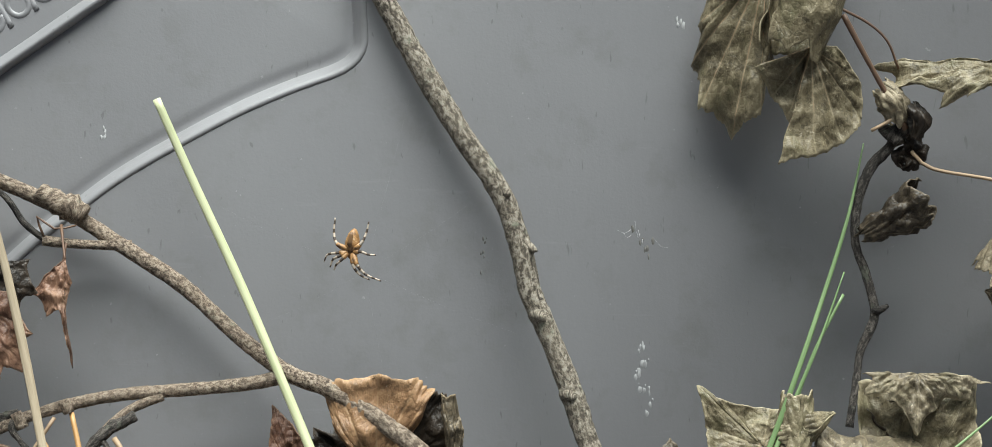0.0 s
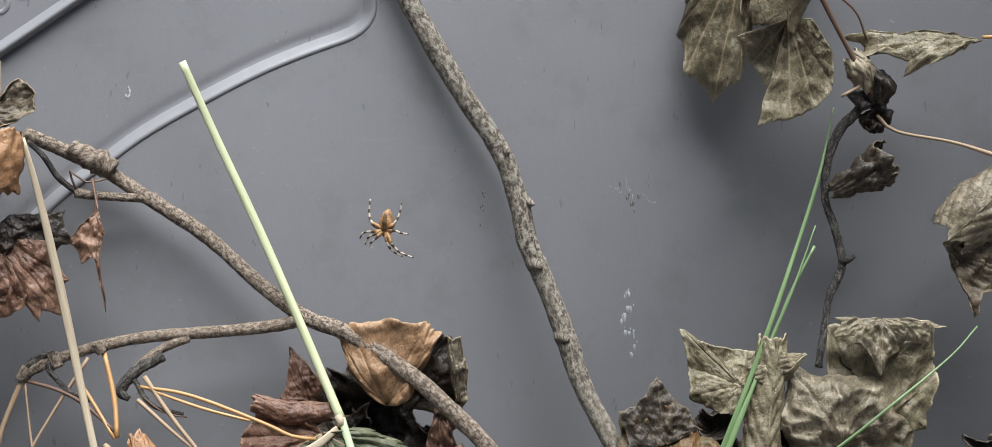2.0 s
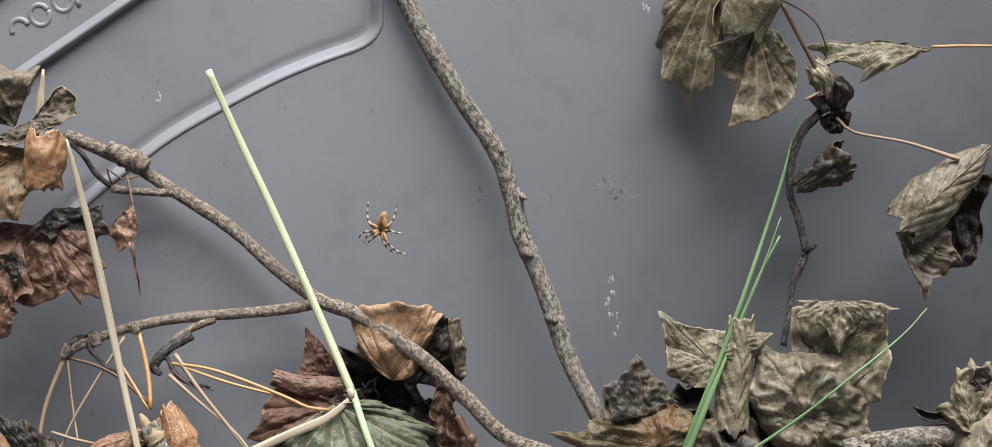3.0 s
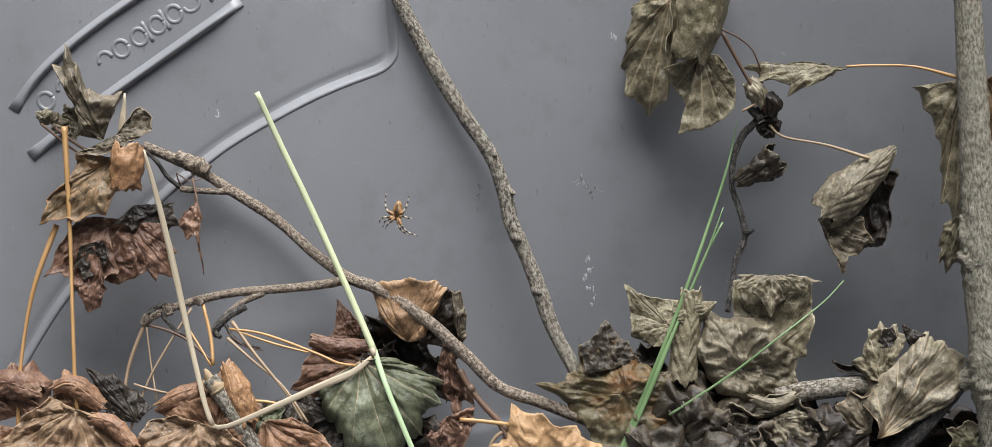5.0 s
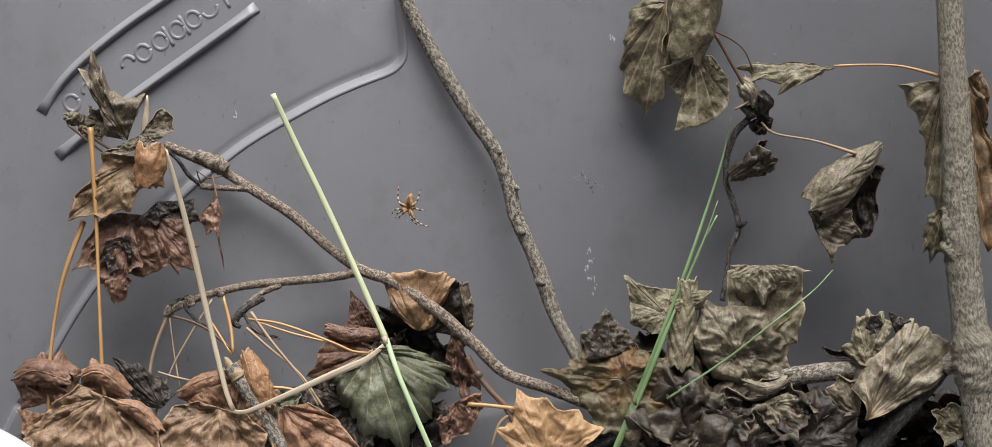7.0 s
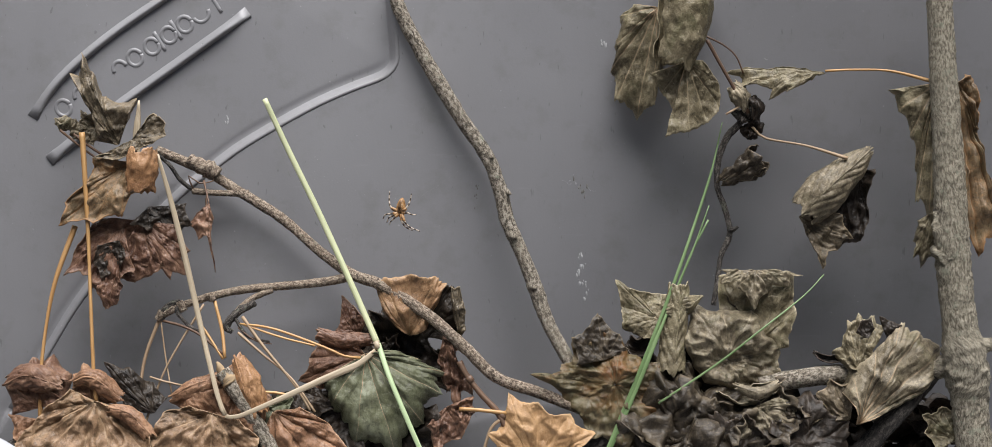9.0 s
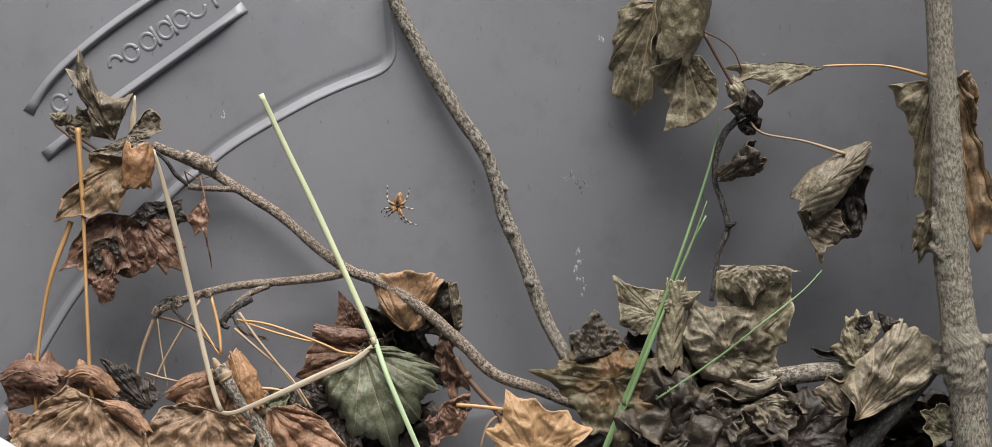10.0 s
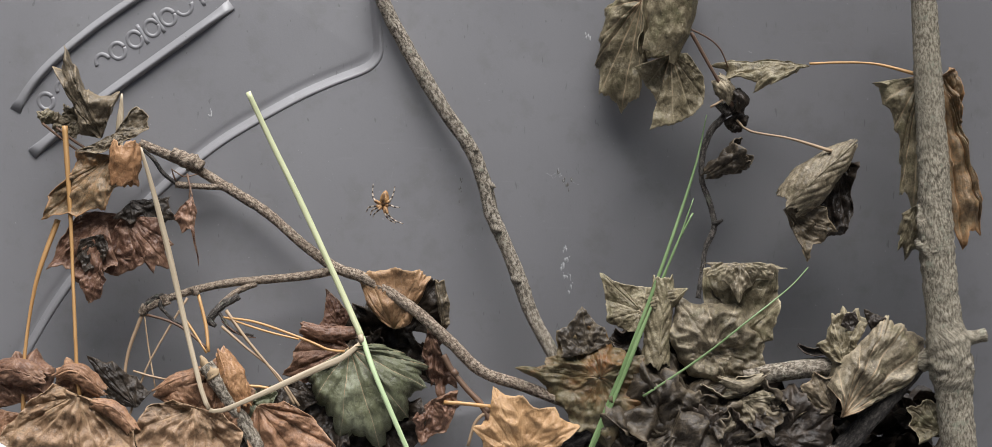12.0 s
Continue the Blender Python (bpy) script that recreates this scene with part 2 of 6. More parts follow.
def tube_mesh(name, lines, sides=8, rough=0.0, grain=300.0, flat=1.0, seed=0):
    """lines: pairs of world points and radii at those points; the radii may be a number, or run from first to last. One mesh."""
    verts, faces, uvs = [], [], []
    for path, radii in lines:
        radii = [radii] if isinstance(radii, (int, float)) else list(radii)
        n = len(path)
        side, run = None, 0.0
        first = len(verts)
        for i, p in enumerate(path):
            along = (path[min(i + 1, n - 1)] - path[max(i - 1, 0)]).normalized()
            if side is None:
                side = along.cross(Vector((0, -1, 0.4))).normalized()
                if side.length < 0.5:
                    side = along.orthogonal().normalized()
            side = (side - along * side.dot(along)).normalized()
            up = along.cross(side)
            if i:
                run += (p - path[i - 1]).length
            f = i / max(1, n - 1) * (len(radii) - 1)
            k = min(int(f), len(radii) - 2) if len(radii) > 1 else 0
            r = radii[k] + (radii[k + 1] - radii[k]) * (f - k) if len(radii) > 1 else radii[0]
            for j in range(sides):
                a = 2 * math.pi * j / sides
                q = side * math.cos(a) + up * math.sin(a) * flat
                rr = r
                if rough:
                    s = p + q * r + Vector((seed * 3.1, seed, 0))
                    rr = r * (1 + rough * noise.noise(s * grain) + 0.6 * rough * noise.noise(s * grain * 0.3) + rough * 0.5 * noise.noise(s * grain * 2.7))
                verts.append(p + q * rr)
                uvs.append((j / sides * 2 * math.pi * r, run))
            if i:
                b = first + i * sides
                faces += [(b - sides + j, b - sides + (j + 1) % sides, b + (j + 1) % sides, b + j) for j in range(sides)]
        faces.append(tuple(first + j for j in reversed(range(sides))))
        faces.append(tuple(len(verts) - sides + j for j in range(sides)))
    mesh = bpy.data.meshes.new(name)
    mesh.from_pydata([tuple(v) for v in verts], [], faces)
    layer = mesh.uv_layers.new(name="UVMap")
    for loop in mesh.loops:
        layer.data[loop.index].uv = uvs[loop.vertex_index]
    return mesh


def based(mesh, at):
    mesh.transform(Matrix.Translation(-Vector(at)))
    return mesh


def stalk(name, points, radii, material, label="", category="", parent=None, step=0.003, sides=8, rough=0.0, grain=300.0, flat=1.0, seed=0, group=""):
    """A twig, stem or blade through points of the tub's space."""
    path = spline([pt(p) for p in points], step)
    mesh = tube_mesh(name, [(path, radii)], sides, rough, grain, flat, seed)
    if parent is None:
        ob = link_mesh(name, based(mesh, path[0]), material, None, path[0])
        return tagged(ob, label, category, group)
    return tagged(link_mesh(name, mesh, material, parent), label)


def outline(angle, rnd, lobed=1.0):
    """The reach of a maple leaf in a direction; 0 is the tip of the middle lobe."""
    best = 0.40 + 0.34 * (1 - lobed)
    for k, (a, reach, wide) in enumerate(((0, 1.0, 27), (53, 0.93, 27), (-53, 0.93, 27), (112, 0.66, 26), (-112, 0.66, 26))):
        off = abs(math.degrees(angle) - a)
        x = off / wide
        if x < 1.3:
            r = reach * rnd[k] * (1 - 0.58 * x ** 0.85) * (0.90 + 0.10 * lobed)
            tooth = max(0, 1 - abs(x - 0.52) / 0.22)
            best = max(best, r + 0.17 * reach * tooth, 0)
    back = abs(math.degrees(angle))
    if back > 140:
        best = min(best, 0.42 - 0.26 * ((back - 140) / 40) + 0.10 * (1 - lobed))
    return best


def leaf(label, base, tip, material, tilt=0, bends=(), crumple=0.03, pucker=0.05, seed=0, wide=1.0, size=1.0, stem=None,
         stem_material=None, stem_radius=0.0011, lobed=0.35):
    """A dead maple leaf: a lobed blade, puckered between its veins, rolled by bends (direction, start, curl, cone), with veins and a stalk.
    base: where the stalk joins; tip: where the middle lobe would end if it lay flat along the wall; tilt leans the tip out of the wall."""
    rnd_ = random.Random(seed)
    crumple, pucker = crumple * 1.45, pucker * 1.35
    rnd = [rnd_.uniform(0.85, 1.08) for _ in range(5)]
    b, t = Vector((base[0], -base[1], base[2])), Vector((tip[0], -tip[1], tip[2]))
    long = (t - b).length * size
    y = (t - b).normalized()
    z = Vector((0, -1, 0))
    x = y.cross(z).normalized()
    z = x.cross(y)
    turnm = Matrix((x, y, z)).transposed().to_4x4()
    place = TUB @ Matrix.Translation(b) @ turnm @ Matrix.Rotation(radians(tilt), 4, "X")
    axes = [radians(a) for a in (0, 53, -53, 112, -112)]
    shift = Vector((seed * 7.3, seed * 1.7, 0.3))

    def detail(px, py):
        """Along which lobe a point lies, how far along and across it, and how near a vein."""
        r = math.hypot(px, py)
        ang = math.atan2(px, py)
        k = min(range(5), key=lambda n: abs(ang - axes[n]))
        off = ang - axes[k]
        t, sx = r * math.cos(off), abs(r * math.sin(off))
        v = (t - sx * 1.05) / 0.155 - 0.35
        return r, ang, t, sx, v

    def shape(px, py):
        r, ang, t, sx, v = detail(px, py)
        q = Vector((px, py, 0))
        f = min(1.0, r / max(0.1, outline(max(-3.1, min(3.1, ang)), rnd, lobed)))
        rise = min(1.0, r * 3)
        # the blade bulges between its ribs
        pz = pucker * rise * min(1.0, sx / 0.12) ** 0.7 * (0.7 + 0.6 * noise.noise(q * 4 + shift))
        pz += pucker * 0.42 * rise * min(1.0, sx / 0.05) * math.sqrt(abs(math.sin(math.pi * v)))
        pz += crumple * (1.7 * noise.noise(q * 2.1 + shift) + 0.7 * (0.5 - 2 * abs(noise.noise(q * 3.6 + shift))) + 0.40 * (0.4 - 2 * abs(noise.noise(q * 8 + shift))) + 0.15 * noise.noise(q * 17 + shift))
        # the rim waves
        pz += 0.12 * f ** 5 * noise.noise(Vector((math.cos(ang) * 2.2, math.sin(ang) * 2.2, 5)) + shift)
        ex = px + crumple * 0.7 * noise.noise(q * 4 + shift + Vector((9, 0, 0)))
        ey = py + crumple * 0.7 * noise.noise(q * 4 + shift + Vector((0, 9, 0)))
        p = [ex * wide, ey, pz]
        for direction, start, curl, cone in bends:
            ca, sa = math.cos(radians(direction)), math.sin(radians(direction))
            a, c = p[0] * ca + p[1] * sa, -p[0] * sa + p[1] * ca
            if a > start:
                k = curl * (1 + cone * c)
                if abs(k) < 0.05:
                    continue
                g = k * (a - start)
                top = 4.6
                if abs(g) > top:
                    k *= 1 + 0.35 * (abs(g) - top)
                h = p[2]
                a, p[2] = start + math.sin(g) / k - h * math.sin(g), (1 - math.cos(g)) / k + h * math.cos(g)
                p[0], p[1] = a * ca - c * sa, a * sa + c * ca
        return Vector(p) * long

    turns, rings = 168, 20
    verts, rib, rim = [shape(0, 0)], [1.0], [0.0]
    edge = []
    for j in range(turns):
        ang = -math.pi + 2 * math.pi * j / turns
        e = outline(ang, rnd, lobed) * (1 + 0.05 * noise.noise(Vector((ang * 5, seed, 1))))
        edge.append((ang, e))
    for i in range(1, rings + 1):
        f = (i / rings) ** 0.9
        for ang, e in edge:
            # the teeth fade towards the middle of the blade
            r = f * (e * f ** 0.6 + 0.55 * (1 - f ** 0.6))
            verts.append(shape(r * math.sin(ang), r * math.cos(ang)))
            sx, v = detail(r * math.sin(ang), r * math.cos(ang))[3:]
            rib.append(max(math.exp(-(sx / 0.022) ** 2), 0.6 * math.exp(-(math.sin(math.pi * v) / 0.30) ** 2)))
            rim.append(f ** 6)
    faces = [(0, 1 + j, 1 + (j + 1) % turns) for j in range(turns)]
    for i in range(1, rings):
        for j in range(turns):
            a = 1 + (i - 1) * turns + j
            c = 1 + (i - 1) * turns + (j + 1) % turns
            faces.append((a, a + turns, c + turns, c))
    mesh = bpy.data.meshes.new("blade")
    mesh.from_pydata([tuple(v) for v in verts], [], faces)
    for key, values in (("rib", rib), ("rim", rim)):
        mesh.attributes.new(key, "FLOAT", "POINT").data.foreach_set("value", values)
    root = new("maple_leaf")
    root.matrix_world = place
    tagged(root, label, "leaf", "fallen maple leaves")
    blade = link_mesh("blade", mesh, material)
    blade.parent = root
    thick = blade.modifiers.new("thickness", "SOLIDIFY")
    thick.thickness, thick.offset = 0.0005, 0.0
    # raised veins along the lobes, each with its side veins
    for k, a in enumerate(axes):
        reach = outline(a, rnd, lobed) * 0.93
        steps = 22
        run = [place @ shape(reach * i / steps * math.sin(a), reach * i / steps * math.cos(a)) for i in range(steps + 1)]
        lines = [(run, [0.0115 * long, 0.0040 * long])]
        for s in (0.25, 0.42, 0.58, 0.74):
            for lr in (-1, 1):
                b2 = a + lr * radians(42)
                ln = 0.30 * (1.1 - s) + 0.06
                x0, y0 = reach * s * math.sin(a), reach * s * math.cos(a)
                run = [place @ shape(x0 + ln * i / 9 * math.sin(b2), y0 + ln * i / 9 * math.cos(b2)) for i in range(10)]
                lines.append((run, [0.0060 * long, 0.0024 * long]))
        vm = tube_mesh("vein", lines, 5)
        vm.transform(place.inverted())
        ob = link_mesh("vein", vm, material)
        ob.parent = root
    if stem:
        path = spline([place.translation] + [pt(p) for p in stem], 0.003)
        sm = tube_mesh("stalk", [(path, [stem_radius, stem_radius * 0.85, stem_radius * 1.5])], 7)
        sm.transform(place.inverted())
        ob = link_mesh("stalk", sm, stem_material or PETIOLE)
        ob.parent = root
    return root


def crease(q):
    """A sharp narrow fold where the noise changes sign."""
    return max(0.0, 1 - 3.2 * abs(noise.noise(q))) ** 1.6


def draped(label, base, tips, material, sinus=0.12, arch=0.06, pucker=0.05, crumple=0.05, hem=0.0, teeth=0.02, seed=0, closed=False, vein=None,
           stem=None, stem_material=None, stem_radius=0.0011, category="leaf", group="fallen maple leaves", parent=None):
    """A dead maple leaf spread from its base to the tips of its lobes: between two tips the rim draws in by sinus, and bears small teeth.
    arch bows the blade out of the wall, hem rolls its rim (degrees), pucker raises it between the ribs. With a parent it is one more lobe of that leaf."""
    rnd = random.Random(seed)
    b = Vector((base[0], -base[1], base[2]))
    arms = [Vector((p[0], -p[1], p[2])) - b for p in tips]
    n = len(arms)
    gaps = n if closed else n - 1
    long = sum(a.length for a in arms) / n
    face = Vector((0, 0, 0))
    for k in range(gaps):
        face += arms[k].cross(arms[(k + 1) % n])
    face.normalize()
    if face.y > 0:
        face = -face
    shift = Vector((seed * 3.7, seed * 1.3, 0.5))

    def arm(k):
        return arms[k % n] if closed else arms[max(0, min(n - 1, k))]

    cols = []
    per = 18
    for k in range(gaps):
        for i in range(per + (1 if k == gaps - 1 and not closed else 0)):
            s = i / per
            a, c, d, e = arm(k - 1), arm(k), arm(k + 1), arm(k + 2)
            round_ = 0.5 * (2 * c + (d - a) * s + (2 * a - 5 * c + 4 * d - e) * s * s + (3 * c - a - 3 * d + e) * s ** 3)
            out = round_.lerp(c.lerp(d, s), 0.15)
            tip = abs(s - 0.5) * 2
            draw = 1 - sinus * (1 - tip ** 1.4)
            saw = abs(((s * 3 + 0.5) % 1) - 0.5) * 2
            draw -= teeth * (1 - saw) * rnd.uniform(0.6, 1.3) * (1 - tip ** 6)
            draw += 0.05 * noise.noise(Vector((k + s, seed, 3)) * 1.7) + 0.02 * noise.noise(Vector((k + s, seed, 3)) * 7)
            cols.append((out, draw, s, (d - c).length))
    rings, m = 24, len(cols)
    verts, rib, rim = [], [], []
    for i in range(rings + 1):
        f = 0.02 + 0.98 * i / rings
        for j, (out, draw, s, gap) in enumerate(cols):
            reach = f * (1 + (draw - 1) * f * f)
            q = (b + out * reach) / long + shift
            side = min(s, 1 - s) * gap / long * f
            v = (f - side * 1.1) / 0.15
            lift = arch * 4 * f * (1 - f) * (0.7 + 0.9 * noise.noise(q * 1.3))
            lift += pucker * (1.0 if vein else 0.35) * min(1.0, f * 2.5) * min(1.0, side / 0.12) ** 0.7 * (0.75 + 0.7 * noise.noise(q * 3))
            lift += pucker * 0.35 * min(1.0, f * 3) * min(1.0, side / 0.05) * math.sqrt(abs(math.sin(math.pi * v)))
            lift += crumple * (2.0 * noise.noise(q * 1.2) + 1.0 * noise.noise(q * 2.1) + 0.9 * (0.45 - 2 * abs(noise.noise(q * 2.5))) + 0.75 * crease(q * 2.9) + 0.42 * crease(q * 5.8) + 0.2 * crease(q * 12) + 0.12 * noise.noise(q * 26))
            lift += 0.05 * f ** 5 * noise.noise(Vector((j / per * 1.4, seed, 2)))
            # the rim rolls over, more in one stretch than in another
            start = 0.70
            bend = radians(hem) * max(0.0, 0.55 + 1.1 * noise.noise(Vector((j / per * 0.9, seed, 7)))) + radians(60) * noise.noise(Vector((j / per * 0.8, seed, 11)))
            turn = abs(bend) + 1e-4
            widest = start + (1 - start) * (math.sin(turn) / turn if turn < math.pi / 2 else 1 / turn)
            if f > start:
                g = turn * (f - start) / (1 - start)
                ahead = start + (1 - start) / turn * math.sin(g)
                lift = lift * math.cos(g) + math.copysign((1 - start) / turn * (1 - math.cos(g)), bend)
                reach *= ahead / f
            reach /= widest ** (f * f)
            p = out * reach + face * lift * long
            p += Vector((noise.noise(q * 4 + Vector((9, 0, 0))), 0, noise.noise(q * 4 + Vector((0, 9, 0))))) * crumple * 0.5 * long * f
            verts.append(p)
            rib.append(max(math.exp(-(side / 0.020) ** 2), 0.55 * math.exp(-(math.sin(math.pi * v) / 0.28) ** 2)))
            rim.append(f ** 8)
    wrap = m if closed else m - 1
    faces = [(i * m + j, i * m + (j + 1) % m, (i + 1) * m + (j + 1) % m, (i + 1) * m + j) for i in range(rings) for j in range(wrap)]
    mesh = bpy.data.meshes.new("blade")
    mesh.from_pydata([tuple(v) for v in verts], [], faces)
    for key, values in (("rib", rib), ("rim", rim)):
        mesh.attributes.new(key, "FLOAT", "POINT").data.foreach_set("value", values)
    place = TUB @ Matrix.Translation(b)
    root = parent
    if root is None:
        root = tagged(new("maple_leaf"), label, category, group)
        root.matrix_world = place
    here = root.matrix_world.inverted() @ place
    mesh.transform(here)
    blade = link_mesh("blade" if parent is None else "lobe", mesh, material)
    blade.parent = root
    thick = blade.modifiers.new("thickness", "SOLIDIFY")
    thick.thickness, thick.offset = 0.0004, 0.0
    for k in range(n):
        j = min(k * per, m - 1)
        run = [verts[i * m + j] + face * 0.003 * long for i in range(0, rings)]
        vm = tube_mesh("vein", [(run, [0.0095 * long, 0.0030 * long])], 5)
        vm.transform(here)
        link_mesh("vein", vm, vein or material).parent = root
    if stem:
        path = spline([place.translation] + [pt(p) for p in stem], 0.003)
        sm = tube_mesh("stalk", [(path, [stem_radius, stem_radius * 0.85, stem_radius * 1.5])], 7)
        sm.transform(root.matrix_world.inverted())
        link_mesh("stalk", sm, stem_material or PETIOLE).parent = root
    return root


def rolled(label, points, radii, material, seed=0, around=1.25, opening=0.0, ragged=0.10, ribs=0.09, crumple=0.10, category="leaf", stem=None,
           stem_material=None, stem_radius=0.0008, group="fallen maple leaves", pleats=0.0, parent=None):
    """A dead leaf rolled into a tube along the points: a spiral sheet with ribs, creases and torn ends. opening: where its seam lies, in degrees
    round the tube from the side that faces out of the wall."""
    path = spline([pt(p) for p in points], 0.0012)
    n, m = len(path), 64
    out = (TUB.to_3x3() @ Vector((0, -1, 0))).normalized()
    rnd = random.Random(seed)
    shift = Vector((seed * 5.1, seed * 2.3, 0.7))
    total = sum((b - a).length for a, b in zip(path, path[1:]))
    frames = []
    for i, p in enumerate(path):
        along = (path[min(i + 1, n - 1)] - path[max(i - 1, 0)]).normalized()
        front = (out - along * out.dot(along)).normalized()
        frames.append((p, along, front, along.cross(front)))

    def radius(f):
        g = f * (len(radii) - 1)
        k = min(int(g), len(radii) - 2)
        return radii[k] + (radii[k + 1] - radii[k]) * smooth(g - k)

    verts, rib, rim = [], [], []
    for j in range(m + 1):
        g = j / m
        a = radians(opening) + 2 * math.pi * around * (g - 0.5) + math.pi
        lo = -0.02 + ragged * (0.6 + noise.noise(Vector((g * 7, seed, 0))) + 0.5 * noise.noise(Vector((g * 19, seed, 3))))
        hi = 1.02 - ragged * (0.6 + noise.noise(Vector((g * 7, seed, 9))) + 0.5 * noise.noise(Vector((g * 19, seed, 13))))
        for i in range(n):
            f = lo + (hi - lo) * i / (n - 1)
            k = max(0, min(n - 1, f * (n - 1)))
            k0 = min(int(k), n - 2)
            w = k - k0
            p, al, fr, si = (x.lerp(y, w) for x, y in zip(frames[k0], frames[k0 + 1]))
            r = radius(max(0, min(1, f)))
            v = f * total / 0.0085 + abs(g - 0.5) * 9 + seed
            q = Vector((math.cos(a) * 1.1, math.sin(a) * 1.1, f * total / max(radii) * 0.8)) + shift
            rr = r * (1 - 0.22 * g * max(0, around - 0.8) + ribs * math.sqrt(abs(math.sin(math.pi * v))) + crumple * (1.6 * noise.noise(q * 1.3) + 1.0 * (0.4 - 2 * abs(noise.noise(q * 2.2))) + 0.5 * noise.noise(q * 5)))
            # long pleats run along the roll
            g2 = (g - 0.5) * 2 * math.pi * around
            rr *= 1 + pleats * (0.6 - 2 * abs(noise.noise(Vector((g2 * 1.1 + f * 0.9, f * 0.8, 3)) + shift)) + 0.5 * (0.5 - 2 * abs(noise.noise(Vector((g2 * 2.6 - f, f * 1.3, 8)) + shift))))
            # loose edges stand off a little
            rr *= 1 + 0.35 * max(0, abs(g - 0.5) - 0.40) / 0.10 * noise.noise(Vector((f * 5, seed, 4)))
            verts.append(p + (fr * math.cos(a) + si * math.sin(a)) * rr + al * 0.10 * r * noise.noise(q * 2))
            rib.append(0.7 * math.exp(-(math.sin(math.pi * v) / 0.30) ** 2))
            rim.append(max(0, 1 - min(i, n - 1 - i) / 2.5, 1 - min(j, m - j) / 2))
    faces = []
    for j in range(m):
        for i in range(n - 1):
            faces.append((j * n + i, j * n + i + 1, (j + 1) * n + i + 1, (j + 1) * n + i))
    mesh = bpy.data.meshes.new("blade")
    at = path[0]
    mesh.from_pydata([tuple(v - at) for v in verts], [], faces)
    for key, values in (("rib", rib), ("rim", rim)):
        mesh.attributes.new(key, "FLOAT", "POINT").data.foreach_set("value", values)
    root = parent
    if root is None:
        root = tagged(new("rolled_leaf"), label, category, group)
        root.matrix_world = Matrix.Translation(at)
    here = root.matrix_world.inverted() @ Matrix.Translation(at)
    mesh.transform(here)
    blade = link_mesh("blade" if parent is None else "lobe", mesh, material)
    blade.parent = root
    thick = blade.modifiers.new("thickness", "SOLIDIFY")
    thick.thickness, thick.offset = 0.0005, 0.0
    mid = m // 2
    run = [verts[mid * n + i] - at for i in range(0, n, 2)]
    rib_mesh = tube_mesh("midrib", [(run, [0.0008, 0.0004])], 5)
    rib_mesh.transform(here)
    link_mesh("midrib", rib_mesh, material).parent = root
    if stem:
        run = [p - at for p in spline([at] + [pt(p) for p in stem], 0.003)]
        ob = link_mesh("stalk", tube_mesh("stalk", [(run, [stem_radius, stem_radius * 0.85, stem_radius * 1.4])], 7), stem_material or PETIOLE)
        ob.parent = root
    return root


# ---------------------------------------------------------------- the tub: one moulded wall with its corner, fillet and bottom
def nearest(line, u, w):
    """Distance of (u, w) from a line of points, and on which side it lies."""
    best, side = 9.0, 1
    for (ax, az), (bx, bz) in zip(line, line[1:]):
        dx, dz = bx - ax, bz - az
        s = max(0, min(1, ((u - ax) * dx + (w - az) * dz) / (dx * dx + dz * dz)))
        ox, oz = u - ax - s * dx, w - az - s * dz
        dist = math.hypot(ox, oz)
        if dist < best:
            best, side = dist, 1 if dx * oz - dz * ox > 0 else -1
    return best, side


def flat_line(points, step=0.006):
    return [(p[0], p[2]) for p in spline([(p[0], 0, p[2]) for p in points], step)]


GROOVE = flat_line([(-0.0500, 0.0000, 0.2516), (-0.0482, 0.0000, 0.2285), (-0.0457, 0.0000, 0.2001), (-0.0460, 0.0000, 0.1931), (-0.0494, 0.0000, 0.1885), (-0.0556, 0.0000, 0.1849), (-0.0709, 0.0000, 0.1790), (-0.0962, 0.0000, 0.1672), (-0.1346, 0.0000, 0.1448), (-0.1557, 0.0000, 0.1291), (-0.1768, 0.0000, 0.1115), (-0.2190, 0.0000, 0.0686), (-0.2381, 0.0000, 0.0452), (-0.2591, 0.0000, 0.0102), (-0.2763, 0.0000, -0.0210)])
GROOVE_LOW = flat_line([(0.0980, 0.0000, -0.0097), (0.0595, 0.0000, -0.0116), (0.0365, 0.0000, -0.0150), (-0.0019, 0.0000, -0.0236), (-0.0327, 0.0000, -0.0367), (-0.0557, 0.0000, -0.0473), (-0.0940, 0.0000, -0.0768)])
BADGE_ARC = flat_line([(-0.2638, 0.0000, 0.1570), (-0.2569, 0.0000, 0.1694), (-0.2470, 0.0000, 0.1822), (-0.2317, 0.0000, 0.1967), (-0.2124, 0.0000, 0.2123), (-0.1886, 0.0000, 0.2291), (-0.1625, 0.0000, 0.2467), (-0.1357, 0.0000, 0.2624)])
BADGE_BAR = flat_line([(-0.2535, 0.0000, 0.1308), (-0.2389, 0.0000, 0.1437), (-0.2120, 0.0000, 0.1652), (-0.1736, 0.0000, 0.1934), (-0.1334, 0.0000, 0.2230)])


def steeper(s, w):
    """How far the wall falls back: steeper towards one end, and slightly bowed from top to bottom."""
    return 0.225 * smooth((s + 0.14) / 0.42) * (0.24 - w) + 0.2 * (max(-0.1, min(0.3, w)) - 0.12) ** 2


